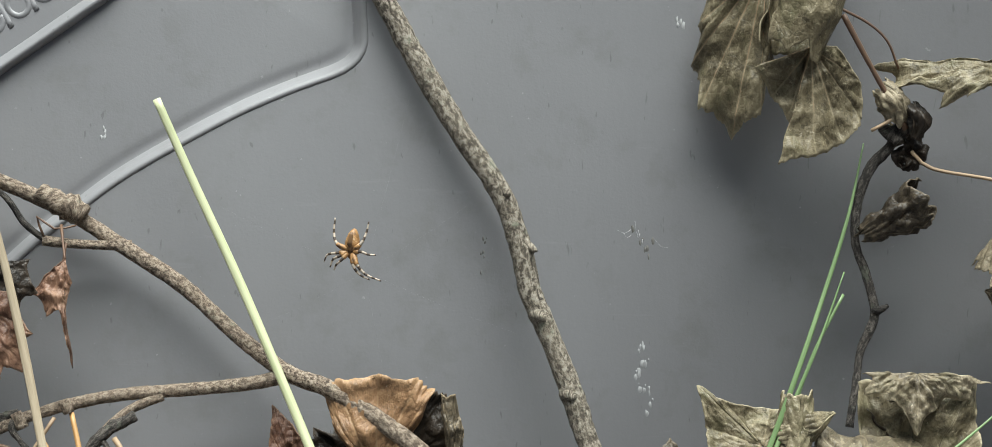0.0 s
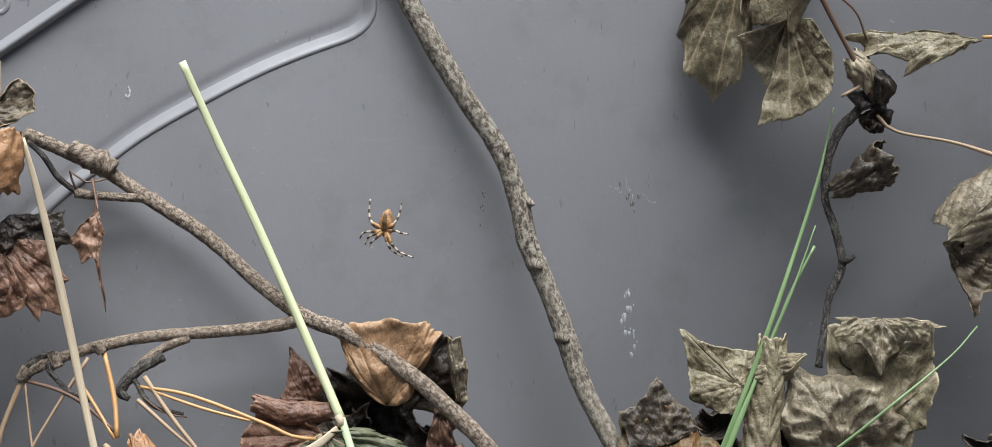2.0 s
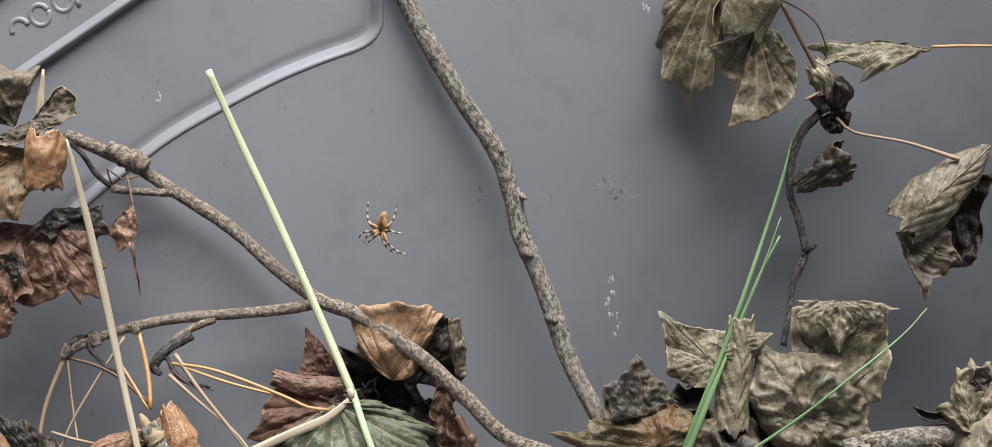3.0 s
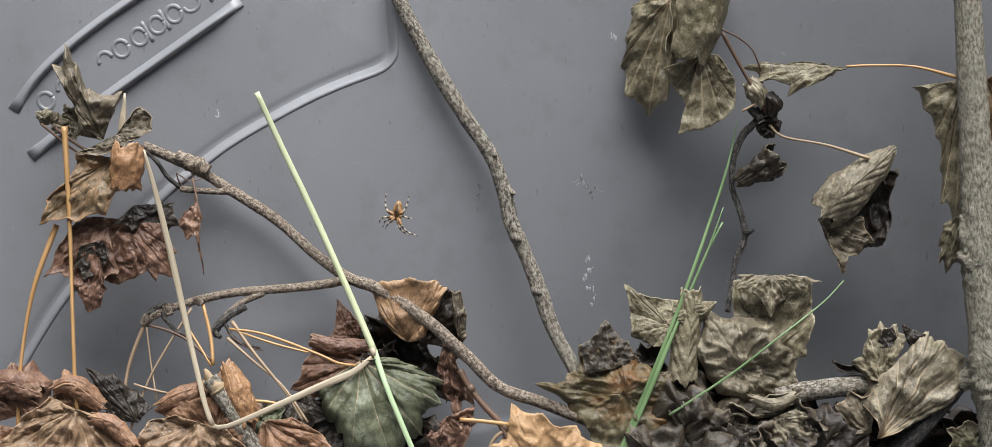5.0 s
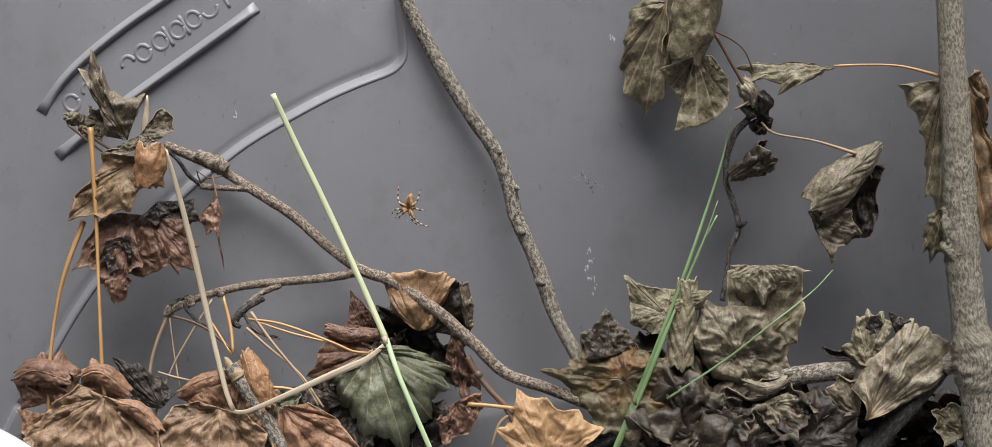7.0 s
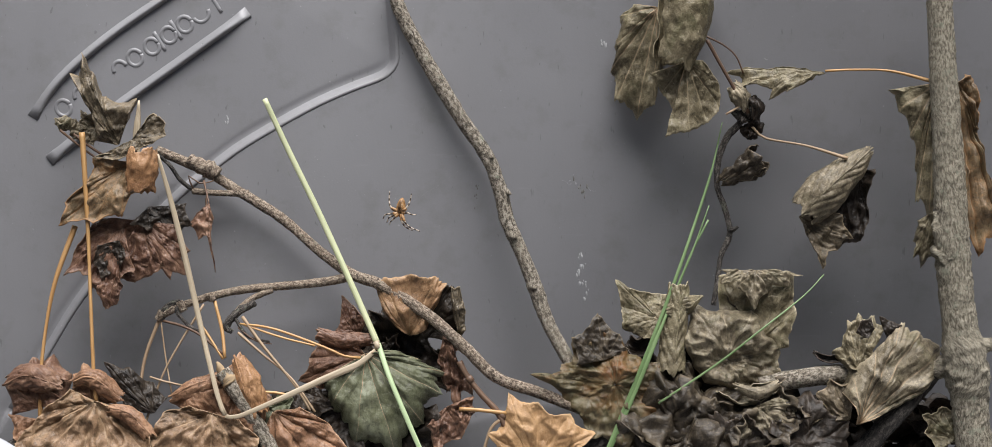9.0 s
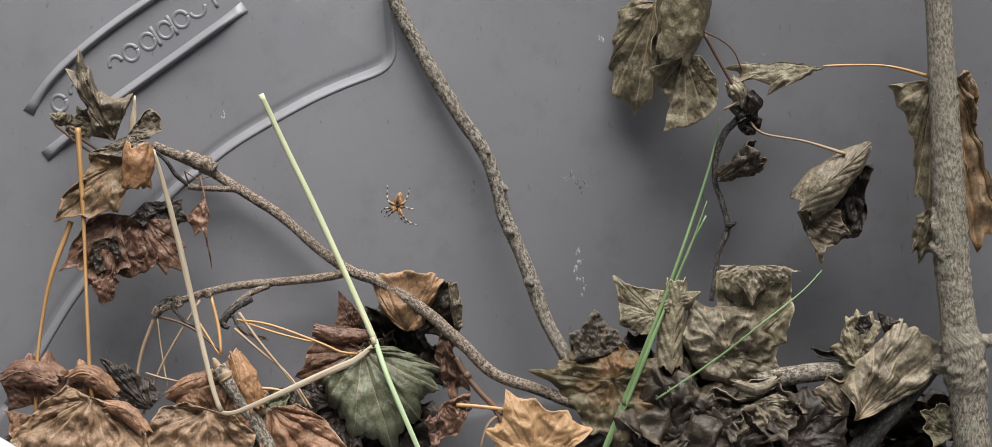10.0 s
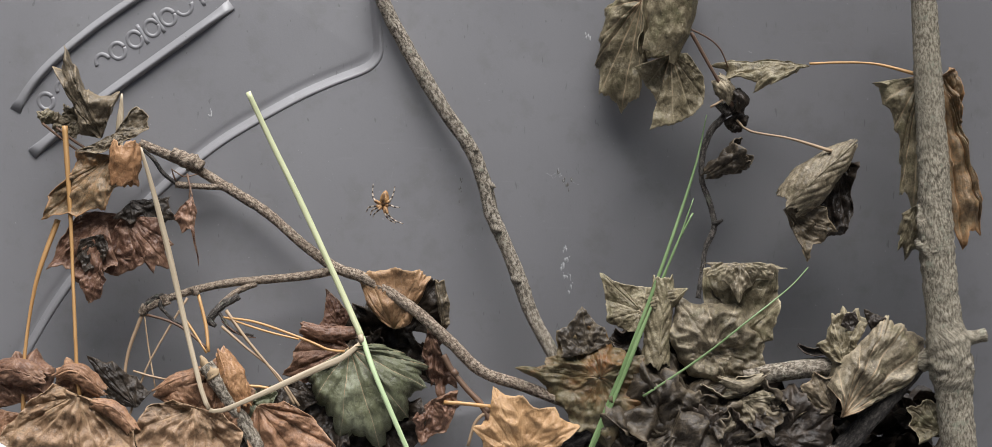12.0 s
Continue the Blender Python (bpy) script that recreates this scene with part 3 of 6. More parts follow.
def wall_lift(s, w):
    """How far the moulding stands out of the plain wall."""
    lift = 0.0004 * noise.noise(Vector((s * 5, w * 5, 2.0)))
    lift -= steeper(s, w)
    if not (-0.45 < s < 0.36 and -0.12 < w < 0.31):
        return lift
    dist, side = nearest(GROOVE, s, w)
    x = dist * side
    # the field above the ledge lies deeper than the wall below it
    lift += -0.0045 * math.exp(-dist / 0.12) + (0.0065 * smooth(x / 0.0042) if x > 0 else 0.0) * math.exp(-dist / 0.12)
    lift -= 0.0006 * math.exp(-((x + 0.0030) / 0.0020) ** 2)
    if w < 0.05:
        dist, side = nearest(GROOVE_LOW, s, w)
        lift += 0.0012 * (smooth(dist / 0.008) if side > 0 else 0) * math.exp(-dist / 0.06)
    return lift


def build_tub():
    cols, rows_ = 560, 330
    corner, bend = -0.262, 0.085
    low, fil = -0.070, 0.030
    full = math.pi / 2 - LEAN
    verts, faces = [], []
    for j in range(rows_):
        f = j / (rows_ - 1)
        # rows: dense on the visible wall, coarse beyond
        w = -0.42 + 0.30 * (f / 0.12) if f < 0.12 else (-0.12 + 0.42 * ((f - 0.12) / 0.80) if f < 0.92 else 0.30 + 0.22 * ((f - 0.92) / 0.08))
        for i in range(cols):
            g = i / (cols - 1)
            s = -0.50 + 0.12 * (g / 0.08) if g < 0.08 else (-0.38 + 0.76 * ((g - 0.08) / 0.86) if g < 0.94 else 0.38 + 0.46 * ((g - 0.94) / 0.06))
            u, d = s, 0.0
            if s < corner:
                a = min((corner - s) / bend, radians(84))
                rest = max(0, (corner - s) - radians(84) * bend)
                u = corner - bend * math.sin(a) - rest * math.cos(a)
                d = bend * (1 - math.cos(a)) + rest * math.sin(a)
            if s > 0.80:
                a = min((s - 0.80) / bend, radians(84))
                rest = max(0, (s - 0.80) - radians(84) * bend)
                u = 0.80 + bend * math.sin(a) + rest * math.cos(a)
                d = bend * (1 - math.cos(a)) + rest * math.sin(a)
            h = w
            if w < low:
                a = min((low - w) / fil, full)
                rest = max(0, (low - w) - full * fil)
                h = low - fil * math.sin(a) - rest * math.cos(a)
                d += fil * (1 - math.cos(a)) + rest * math.sin(a)
            lift = wall_lift(s, w)
            verts.append(tuple(pt((u, d + lift, h))))
    for j in range(rows_ - 1):
        for i in range(cols - 1):
            a = j * cols + i
            faces.append((a, a + 1, a + cols + 1, a + cols))
    mesh = bpy.data.meshes.new("tub_wall")
    mesh.from_pydata(verts, [], faces)
    ob = link_mesh("tub_wall", mesh, PLASTIC)
    thick = ob.modifiers.new("thickness", "SOLIDIFY")
    thick.thickness, thick.offset = 0.004, -1.0
    return tagged(ob, "weathered grey moulded plastic tub wall with embossed ribs", "tub", kind="structure")


tub = build_tub()


def moulding(line, profile, name="moulded_rib"):
    """A smooth rib swept along a line of the wall: profile gives (across, out) pairs; across runs to the line's left as it goes."""
    n, m = len(line), len(profile)
    verts = []
    for i, (s, w) in enumerate(line):
        (ax, az), (bx, bz) = line[max(0, i - 1)], line[min(n - 1, i + 1)]
        ln = math.hypot(bx - ax, bz - az)
        nx, nz = -(bz - az) / ln, (bx - ax) / ln
        fade = min(1.0, min(i, n - 1 - i) / 3.0)
        for x, out in profile:
            u, h = s + nx * x, w + nz * x
            d = -steeper(u, h)
            if u < -0.262:
                a = (-0.262 - u) / 0.085
                u, d = -0.262 - 0.085 * math.sin(a), d + 0.085 * (1 - math.cos(a))
            verts.append(tuple(pt((u, d + out * fade - 0.002 * (1 - fade), h))))
    faces = [(i * m + j, i * m + j + 1, (i + 1) * m + j + 1, (i + 1) * m + j) for i in range(n - 1) for j in range(m - 1)]
    mesh = bpy.data.meshes.new(name)
    mesh.from_pydata(verts, [], faces)
    ob = link_mesh(name, mesh, PLASTIC, tub)
    thick = ob.modifiers.new("thickness", "SOLIDIFY")
    thick.thickness, thick.offset = 0.0006, 0.0
    return ob


LEDGE = [(-0.0019, -0.0078), (-0.0016, -0.0058), (-0.0011, -0.0047), (-0.0005, -0.0038), (0.0000, -0.0029), (0.0006, -0.0019), (0.0012, -0.0009), (0.0017, 0.0000), (0.0022, 0.0009), (0.0027, 0.0016), (0.0033, 0.0021), (0.0040, 0.0023), (0.0047, 0.0020), (0.0050, 0.0008)]
BAR = [(0.0036, -0.0050), (0.0031, -0.0034), (0.0026, -0.0024), (0.0018, -0.0014), (0.0009, -0.0005), (0.0000, 0.0004), (-0.0009, 0.0011), (-0.0016, 0.0013), (-0.0022, 0.0008), (-0.0027, -0.0008), (-0.0031, -0.0050)]
moulding(GROOVE, LEDGE)
moulding(BADGE_ARC, BAR)
moulding(BADGE_BAR, BAR)


def build_badge():
    """Raised plain marks in the moulded badge: rings and bars, no letters."""
    spots = [((-0.2112, 0.0000, 0.1872), 3), ((-0.2024, 0.0000, 0.1942), 1), ((-0.1921, 0.0000, 0.2012), 1), ((-0.1818, 0.0000, 0.2083), 1), ((-0.1722, 0.0000, 0.2149), 1), ((-0.1626, 0.0000, 0.2215), 2), ((-0.1531, 0.0000, 0.2285), 0), ((-0.1871, 0.0000, 0.2048), 0), ((-0.1772, 0.0000, 0.2118), 0), ((-0.2456, 0.0000, 0.1631), 1), ((-0.2349, 0.0000, 0.1709), 3)]
    way = Vector((math.cos(radians(33)), 0, math.sin(radians(33))))
    up = Vector((-way.z, 0, way.x))
    for p, kind in spots:
        c = Vector((p[0], -p[1] - wall_lift(p[0], p[2]) + 0.0012, p[2]))
        if kind == 1:
            path = [TUB @ (c + way * 0.0044 * math.cos(a) + up * 0.0050 * math.sin(a)) for a in np.linspace(0, 2 * math.pi, 25)]
        elif kind == 3:
            path = [TUB @ (c + way * 0.0042 * math.cos(a) + up * 0.0050 * math.sin(a)) for a in np.linspace(0, math.pi, 15)]
        elif kind == 2:
            path = [TUB @ (c + way * 0.0050 * math.cos(a) + up * 0.0050 * math.sin(a)) for a in np.linspace(math.pi, 2 * math.pi, 15)]
        else:
            path = [TUB @ (c - way * 0.0006 + up * x) for x in np.linspace(-0.0068, 0.0068, 6)]
        link_mesh("badge_mark", tube_mesh("badge_mark", [(path, 0.0018)], 10), PLASTIC, tub)


build_badge()

# the low near side of the tub with its rolled rim
RIM_LINE = [(-0.33, 0.22, 0.018), (-0.2609, 0.2600, 0.0007), (-0.2370, 0.2600, -0.0072), (-0.2176, 0.2600, -0.0153), (-0.2026, 0.2600, -0.0246), (-0.1847, 0.2600, -0.0388), (-0.165, 0.26, -0.062), (-0.13, 0.25, -0.10), (-0.06, 0.25, -0.13), (0.08, 0.25, -0.14), (0.30, 0.25, -0.14)]
rim_path = spline([pt(p) for p in RIM_LINE], 0.004)
tagged(link_mesh("tub_rim", tube_mesh("tub_rim", [(rim_path, 0.009)], 16), RIM, tub), "pale rolled plastic rim")
near_mesh = bpy.data.meshes.new("near_side")
near_mesh.from_pydata([tuple(p + Vector((0, 0, drop))) for drop in (-0.16, -0.004) for p in rim_path], [], [(i, i + 1, len(rim_path) + i + 1, len(rim_path) + i) for i in range(len(rim_path) - 1)])
near = link_mesh("near_side", near_mesh, PLASTIC, tub)
near.modifiers.new("thickness", "SOLIDIFY").thickness = 0.004

# the ground outside
gm = bpy.data.meshes.new("ground")
gm.from_pydata([(-60, -60, -0.12), (60, -60, -0.12), (60, 60, -0.12), (-60, 60, -0.12)], [], [(0, 1, 2, 3)])
tagged(link_mesh("ground", gm, DARK_LEAF), "dark leaf-littered ground round the tub", "ground", kind="structure")

# ---------------------------------------------------------------- sticks and twigs
stick = stalk("stick", [(-0.0472, 0.0070, 0.2430), (-0.0386, 0.0070, 0.2201), (-0.0230, 0.0070, 0.1915), (-0.0055, 0.0080, 0.1629), (0.0139, 0.0080, 0.1344), (0.0218, 0.0080, 0.1135), (0.0261, 0.0080, 0.0963), (0.0323, 0.0090, 0.0830), (0.0425, 0.0100, 0.0583), (0.0510, 0.0120, 0.0356), (0.0670, 0.0180, 0.0068)],
              [0.0040, 0.0044, 0.0043, 0.0047, 0.0043, 0.0043, 0.0045, 0.0042, 0.0046, 0.0041, 0.0043], BARK, "slender grey-brown bare stick with knobbly bark leaning on the tub wall", "stick", rough=0.10, grain=330, sides=14, step=0.0018, seed=1)
for p, r in (((0.0303, 0.0135, 0.0872), 0.0026), ((0.0424, 0.0145, 0.0569), 0.0024), ((0.0158, 0.0120, 0.1351), 0.0020), ((0.0267, 0.0120, 0.1134), 0.0016)):
    c = pt(p)
    stalk("knot", [(p[0] - 0.002, p[1] - 0.004, p[2] + 0.001), p, (p[0] + 0.0012, p[1] + 0.0015, p[2] - 0.0006)], [r * 1.4, r * 1.0, r * 0.4], BARK, "", parent=stick, rough=0.12, step=0.0012, seed=4)

arching_twig = stalk("arching_twig", [(-0.1846, 0.0180, 0.1370), (-0.1708, 0.0140, 0.1315), (-0.1511, 0.0130, 0.1223), (-0.1325, 0.0140, 0.1110), (-0.1093, 0.0160, 0.0968), (-0.0859, 0.0200, 0.0773), (-0.0666, 0.0230, 0.0640), (-0.0475, 0.0270, 0.0571), (-0.0209, 0.0310, 0.0406), (0.0017, 0.0310, 0.0210), (0.0207, 0.0290, 0.0034), (0.0471, 0.0260, -0.0060), (0.0775, 0.0230, -0.0183)],
                     [0.0030, 0.0030, 0.0030, 0.0031, 0.0030, 0.0031, 0.0034, 0.0036, 0.0036, 0.0036, 0.0035, 0.0034, 0.0030], TWIG_BARK, "arching brown twig with a swollen grey knob and bare side shoots", "twig", rough=0.09, grain=400, sides=12, step=0.0018, seed=2)
stalk("knob", [(-0.1659, 0.0160, 0.1320), (-0.1610, 0.0160, 0.1289), (-0.1533, 0.0160, 0.1256), (-0.1484, 0.0160, 0.1222)], [0.0034, 0.0046, 0.0056, 0.0040], TWIG_BARK, "papery grey-brown knob", parent=arching_twig, rough=0.40, grain=420, sides=14, step=0.0012, seed=5)
stalk("side_shoot", [(-0.0682, 0.0230, 0.0624), (-0.0854, 0.0240, 0.0589), (-0.1079, 0.0260, 0.0567), (-0.1302, 0.0280, 0.0544), (-0.1487, 0.0300, 0.0505), (-0.1672, 0.0315, 0.0443), (-0.1790, 0.0325, 0.0390)], [0.0028, 0.0026, 0.0025, 0.0025, 0.0024, 0.0023, 0.0027], TWIG_BARK, "", parent=arching_twig, rough=0.12, grain=420, sides=11, step=0.0018, seed=3)
stalk("side_shoot", [(-0.1134, 0.0270, 0.0545), (-0.1244, 0.0290, 0.0495), (-0.1335, 0.0310, 0.0420), (-0.1401, 0.0320, 0.0326)], [0.0020, 0.0018, 0.0017, 0.0022], TWIG_BARK, "", parent=arching_twig, rough=0.15, grain=420, sides=10, step=0.0018, seed=6)
stalk("side_shoot", [(-0.1295, 0.0140, 0.1118), (-0.1399, 0.0160, 0.1116), (-0.1510, 0.0180, 0.1119), (-0.1629, 0.0200, 0.1129)], [0.0022, 0.0019, 0.0018, 0.0021], TWIG_BARK, "", parent=arching_twig, rough=0.12, grain=420, sides=10, step=0.0018, seed=7)
stalk("side_shoot", [(-0.1613, 0.0200, 0.1129), (-0.1695, 0.0210, 0.1189), (-0.1752, 0.0220, 0.1271), (-0.1824, 0.0220, 0.1338)], [0.0013, 0.0012, 0.0012, 0.0010], DARK_BARK, "", parent=arching_twig, rough=0.15, sides=8, step=0.002, seed=8)
stalk("tendril", [(-0.1537, 0.0200, 0.1122), (-0.1543, 0.0210, 0.1054), (-0.1530, 0.0220, 0.0963)], [0.0006, 0.0005, 0.0005], DARK_PETIOLE, "", parent=arching_twig, sides=6)
stalk("tendril", [(-0.1619, 0.0210, 0.1137), (-0.1648, 0.0220, 0.1219), (-0.1580, 0.0220, 0.1174), (-0.1500, 0.0200, 0.1190)], [0.0005, 0.0005, 0.0004], DARK_PETIOLE, "", parent=arching_twig, sides=6)

trunk = stalk("upright_branch", [(0.2788, 0.0350, 0.2461), (0.2810, 0.0350, 0.2052), (0.2841, 0.0350, 0.1605), (0.2868, 0.0350, 0.1159), (0.2887, 0.0350, 0.0785), (0.2929, 0.0350, 0.0414), (0.2981, 0.0350, 0.0042), (0.3025, 0.0350, -0.0354), (0.3067, 0.0350, -0.0666)],
              [0.0072, 0.0076, 0.0084, 0.0092, 0.0103, 0.0100, 0.0110, 0.0104, 0.0104], TRUNK_BARK, "upright pale grey branch with rough flaking bark", "branch", rough=0.10, grain=420, sides=28, step=0.0018, seed=9)
stalk("knot", [(0.2766, 0.0360, 0.0837), (0.2795, 0.0390, 0.0793), (0.2868, 0.0395, 0.0772), (0.2953, 0.0380, 0.0794)], [0.0016, 0.0042, 0.0044, 0.0020], TRUNK_BARK, "", parent=trunk, rough=0.7, grain=330, sides=16, step=0.0010, seed=10)
stalk("knot", [(0.2776, 0.0370, 0.1045), (0.2802, 0.0390, 0.0889), (0.2824, 0.0395, 0.0815)], [0.0012, 0.0040, 0.0030], TRUNK_BARK, "", parent=trunk, rough=0.4, grain=330, sides=14, step=0.0012, seed=21)
stalk("collar", [(0.2935, 0.0350, 0.0370), (0.2950, 0.0352, 0.0270), (0.2966, 0.0354, 0.0170), (0.2984, 0.0352, 0.0040), (0.2998, 0.0350, -0.0080)], [0.0098, 0.0122, 0.0130, 0.0124, 0.0102], TRUNK_BARK, "swollen bark collar at a fork", parent=trunk, rough=0.16, grain=300, sides=24, step=0.0015, seed=31)
stalk("fork", [(0.2970, 0.0350, 0.0200), (0.2885, 0.0310, 0.0160), (0.2810, 0.0265, 0.0085)], [0.0085, 0.0066, 0.0050], TRUNK_BARK, "", parent=trunk, rough=0.16, grain=300, sides=16, step=0.0015, seed=32)
stalk("knot", [(0.3032, 0.0360, 0.0248), (0.3087, 0.0360, 0.0260), (0.3179, 0.0360, 0.0276)], [0.005, 0.004, 0.004], TRUNK_BARK, "", parent=trunk, rough=0.15, sides=12, step=0.0015, seed=11)
stalk("bark_flake", [(0.2795, 0.0395, 0.1387), (0.2817, 0.0401, 0.1368), (0.2849, 0.0403, 0.1346), (0.2877, 0.0398, 0.1298)], [0.0004, 0.0026, 0.0024, 0.0005], CUT_WOOD, "pale torn flake of bark", parent=trunk, sides=8, flat=0.14, rough=0.5, grain=500, step=0.0008)
log = stalk("fallen_branch", [(0.1775, 0.0215, -0.0007), (0.1944, 0.0215, 0.0028), (0.2207, 0.0214, 0.0066), (0.2470, 0.0215, 0.0062), (0.2622, 0.0217, 0.0026)], [0.0058, 0.0058, 0.0060, 0.0058, 0.005], BARK, "grey-brown broken branch lying among the leaves", "branch", rough=0.10, grain=260, sides=16, step=0.002, seed=12)
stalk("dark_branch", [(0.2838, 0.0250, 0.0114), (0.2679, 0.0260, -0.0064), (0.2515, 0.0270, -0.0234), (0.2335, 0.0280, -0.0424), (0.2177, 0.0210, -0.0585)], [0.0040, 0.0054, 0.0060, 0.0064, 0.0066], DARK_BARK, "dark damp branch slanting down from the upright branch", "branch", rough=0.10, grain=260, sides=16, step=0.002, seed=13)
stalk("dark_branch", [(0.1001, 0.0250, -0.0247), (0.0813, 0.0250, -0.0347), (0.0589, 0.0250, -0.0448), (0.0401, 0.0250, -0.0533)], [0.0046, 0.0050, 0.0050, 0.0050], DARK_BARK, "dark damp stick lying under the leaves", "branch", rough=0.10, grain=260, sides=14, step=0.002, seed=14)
cut_stick = stalk("cut_stick", [(-0.1391, 0.0540, 0.0081), (-0.1283, 0.0540, -0.0073), (-0.1171, 0.0540, -0.0247), (-0.1059, 0.0540, -0.0431), (-0.0967, 0.0530, -0.0578)], [0.0046, 0.0046, 0.0048, 0.0048, 0.0048], BARK, "short grey stick with a pale broken end", "stick", rough=0.09, grain=300, sides=14, step=0.002, seed=15)
stalk("broken_end", [(-0.1339, 0.0545, 0.0008), (-0.1368, 0.0546, 0.0052), (-0.1398, 0.0544, 0.0096), (-0.1421, 0.0540, 0.0132)], [0.0047, 0.0042, 0.0026, 0.0006], CUT_WOOD, "pale broken wood", parent=cut_stick, rough=0.5, grain=420, sides=12, step=0.0010)
vine = stalk("woody_vine", [(0.1690, 0.0080, 0.1624), (0.1645, 0.0080, 0.1551), (0.1579, 0.0070, 0.1475), (0.1536, 0.0060, 0.1340), (0.1531, 0.0050, 0.1187), (0.1577, 0.0050, 0.1054), (0.1609, 0.0050, 0.0901), (0.1557, 0.0050, 0.0766), (0.1535, 0.0060, 0.0613), (0.1511, 0.0080, 0.0468)],
             [0.0022, 0.0022, 0.0020, 0.0018, 0.0017, 0.0017, 0.0020, 0.0016, 0.0016, 0.0015], VINE_BARK, "dark crooked woody vine against the tub wall", "vine", rough=0.2, grain=330, sides=11, step=0.0016, seed=16)
stalk("spur", [(0.1609, 0.0060, 0.0920), (0.1636, 0.0080, 0.0932), (0.1655, 0.0080, 0.0944)], [0.002, 0.0014, 0.0008], DARK_BARK, "", parent=vine, rough=0.2, sides=8, step=0.0012)
for a, b, r in (((0.1638, 0.0120, 0.1721), (0.1700, 0.0120, 0.1599), 0.0027), ((0.1610, 0.0100, 0.1638), (0.1674, 0.0140, 0.1574), 0.0032), ((0.1696, 0.0140, 0.1689), (0.1738, 0.0120, 0.1622), 0.0034), ((0.1624, 0.0100, 0.1767), (0.1661, 0.0120, 0.1682), 0.0027)):
    stalk("withered_bud", [a, ((a[0] + b[0]) / 2 + 0.002, a[1] + 0.002, (a[2] + b[2]) / 2), b], [r * 0.5, r, r * 0.6], VINE_BARK, "", parent=vine, rough=0.45, grain=260, sides=12, step=0.001, seed=17)
stalk("shoot_end", [(-0.1789, 0.0325, 0.0361), (-0.1770, 0.0330, 0.0414), (-0.1734, 0.0325, 0.0451), (-0.1671, 0.0320, 0.0474)], [0.0024, 0.0020, 0.0014], VINE_BARK, "dark gnarled shoot end", parent=arching_twig, rough=0.3, grain=420, sides=9, step=0.0012)
stalk("shoot_end", [(-0.1228, 0.0310, 0.0470), (-0.1316, 0.0320, 0.0421), (-0.1378, 0.0325, 0.0365), (-0.1399, 0.0330, 0.0324), (-0.1361, 0.0335, 0.0295)], [0.0020, 0.0026, 0.0024, 0.0014], VINE_BARK, "dark gnarled shoot end", parent=arching_twig, rough=0.3, grain=420, sides=9, step=0.0012)
stalk("shoot_end", [(-0.1673, 0.0330, 0.0460), (-0.1686, 0.0340, 0.0408), (-0.1609, 0.0350, 0.0327), (-0.1514, 0.0360, 0.0284)], [0.0014, 0.0010, 0.0008], VINE_BARK, "dark gnarled shoot end", parent=arching_twig, rough=0.3, grain=420, sides=9, step=0.0012)
stalk("shoot_end", [(-0.1344, 0.0330, 0.0373), (-0.1267, 0.0340, 0.0270), (-0.1138, 0.0350, 0.0238)], [0.0012, 0.0009, 0.0007], VINE_BARK, "dark gnarled shoot end", parent=arching_twig, rough=0.3, grain=420, sides=9, step=0.0012)
purple_stem = stalk("plum_twig", [(-0.0019, 0.0300, 0.0130), (0.0026, 0.0310, 0.0049), (0.0114, 0.0320, -0.0062), (0.0208, 0.0330, -0.0161), (0.0277, 0.0340, -0.0290), (0.0341, 0.0340, -0.0439)], [0.0020, 0.0017, 0.0018, 0.0020, 0.0018, 0.0018], DARK_PETIOLE, "thin plum-brown twig with small joints", "twig", rough=0.08, sides=9, step=0.0018, seed=18)
stalk("joint", [(0.0231, 0.0335, -0.0171), (0.0253, 0.0335, -0.0201)], [0.0024, 0.0022], DARK_PETIOLE, "", parent=purple_stem, sides=9)
stalk("joint", [(0.0034, 0.0315, 0.0041), (0.0057, 0.0315, 0.0012)], [0.0023, 0.0022], DARK_PETIOLE, "", parent=purple_stem, sides=9)
stalk("loose_leafstalk", [(-0.0016, 0.0350, -0.0146), (0.0115, 0.0350, -0.0153), (0.0264, 0.0345, -0.0170)], [0.0013, 0.0011, 0.0013], PETIOLE, "reddish dry leaf stalk lying across a twig", "leaf stalk")
stalk("loose_leafstalk", [(0.0239, 0.0340, -0.0200), (0.0172, 0.0340, -0.0262), (0.0128, 0.0340, -0.0404)], [0.0011, 0.0010, 0.0010], PALE_PETIOLE, "tan curved dry leaf stalk", "leaf stalk")

# ---------------------------------------------------------------- grasses
straw = stalk("straw", [(-0.1195, 0.0245, 0.1680), (-0.1050, 0.0240, 0.1375), (-0.0855, 0.0270, 0.0988), (-0.0659, 0.0330, 0.0579), (-0.0495, 0.0390, 0.0228)], [0.0016, 0.0017, 0.0018, 0.0018, 0.0019], STRAW, "pale yellow-green cut grass straw", "grass stem", sides=10, flat=0.6, step=0.004)
stalk("lower_stem", [(-0.0496, 0.0390, 0.0236), (-0.0423, 0.0480, 0.0050), (-0.0326, 0.0540, -0.0164), (-0.0194, 0.0590, -0.0451)], [0.0017, 0.0015, 0.0015, 0.0015], STALK_GREEN, "pale green lower stem", parent=straw, sides=10, flat=0.6)
stalk("node", [(-0.0508, 0.0385, 0.0250), (-0.0492, 0.0395, 0.0207)], [0.0018, 0.0021], DRY_REED, "", parent=straw, sides=10)
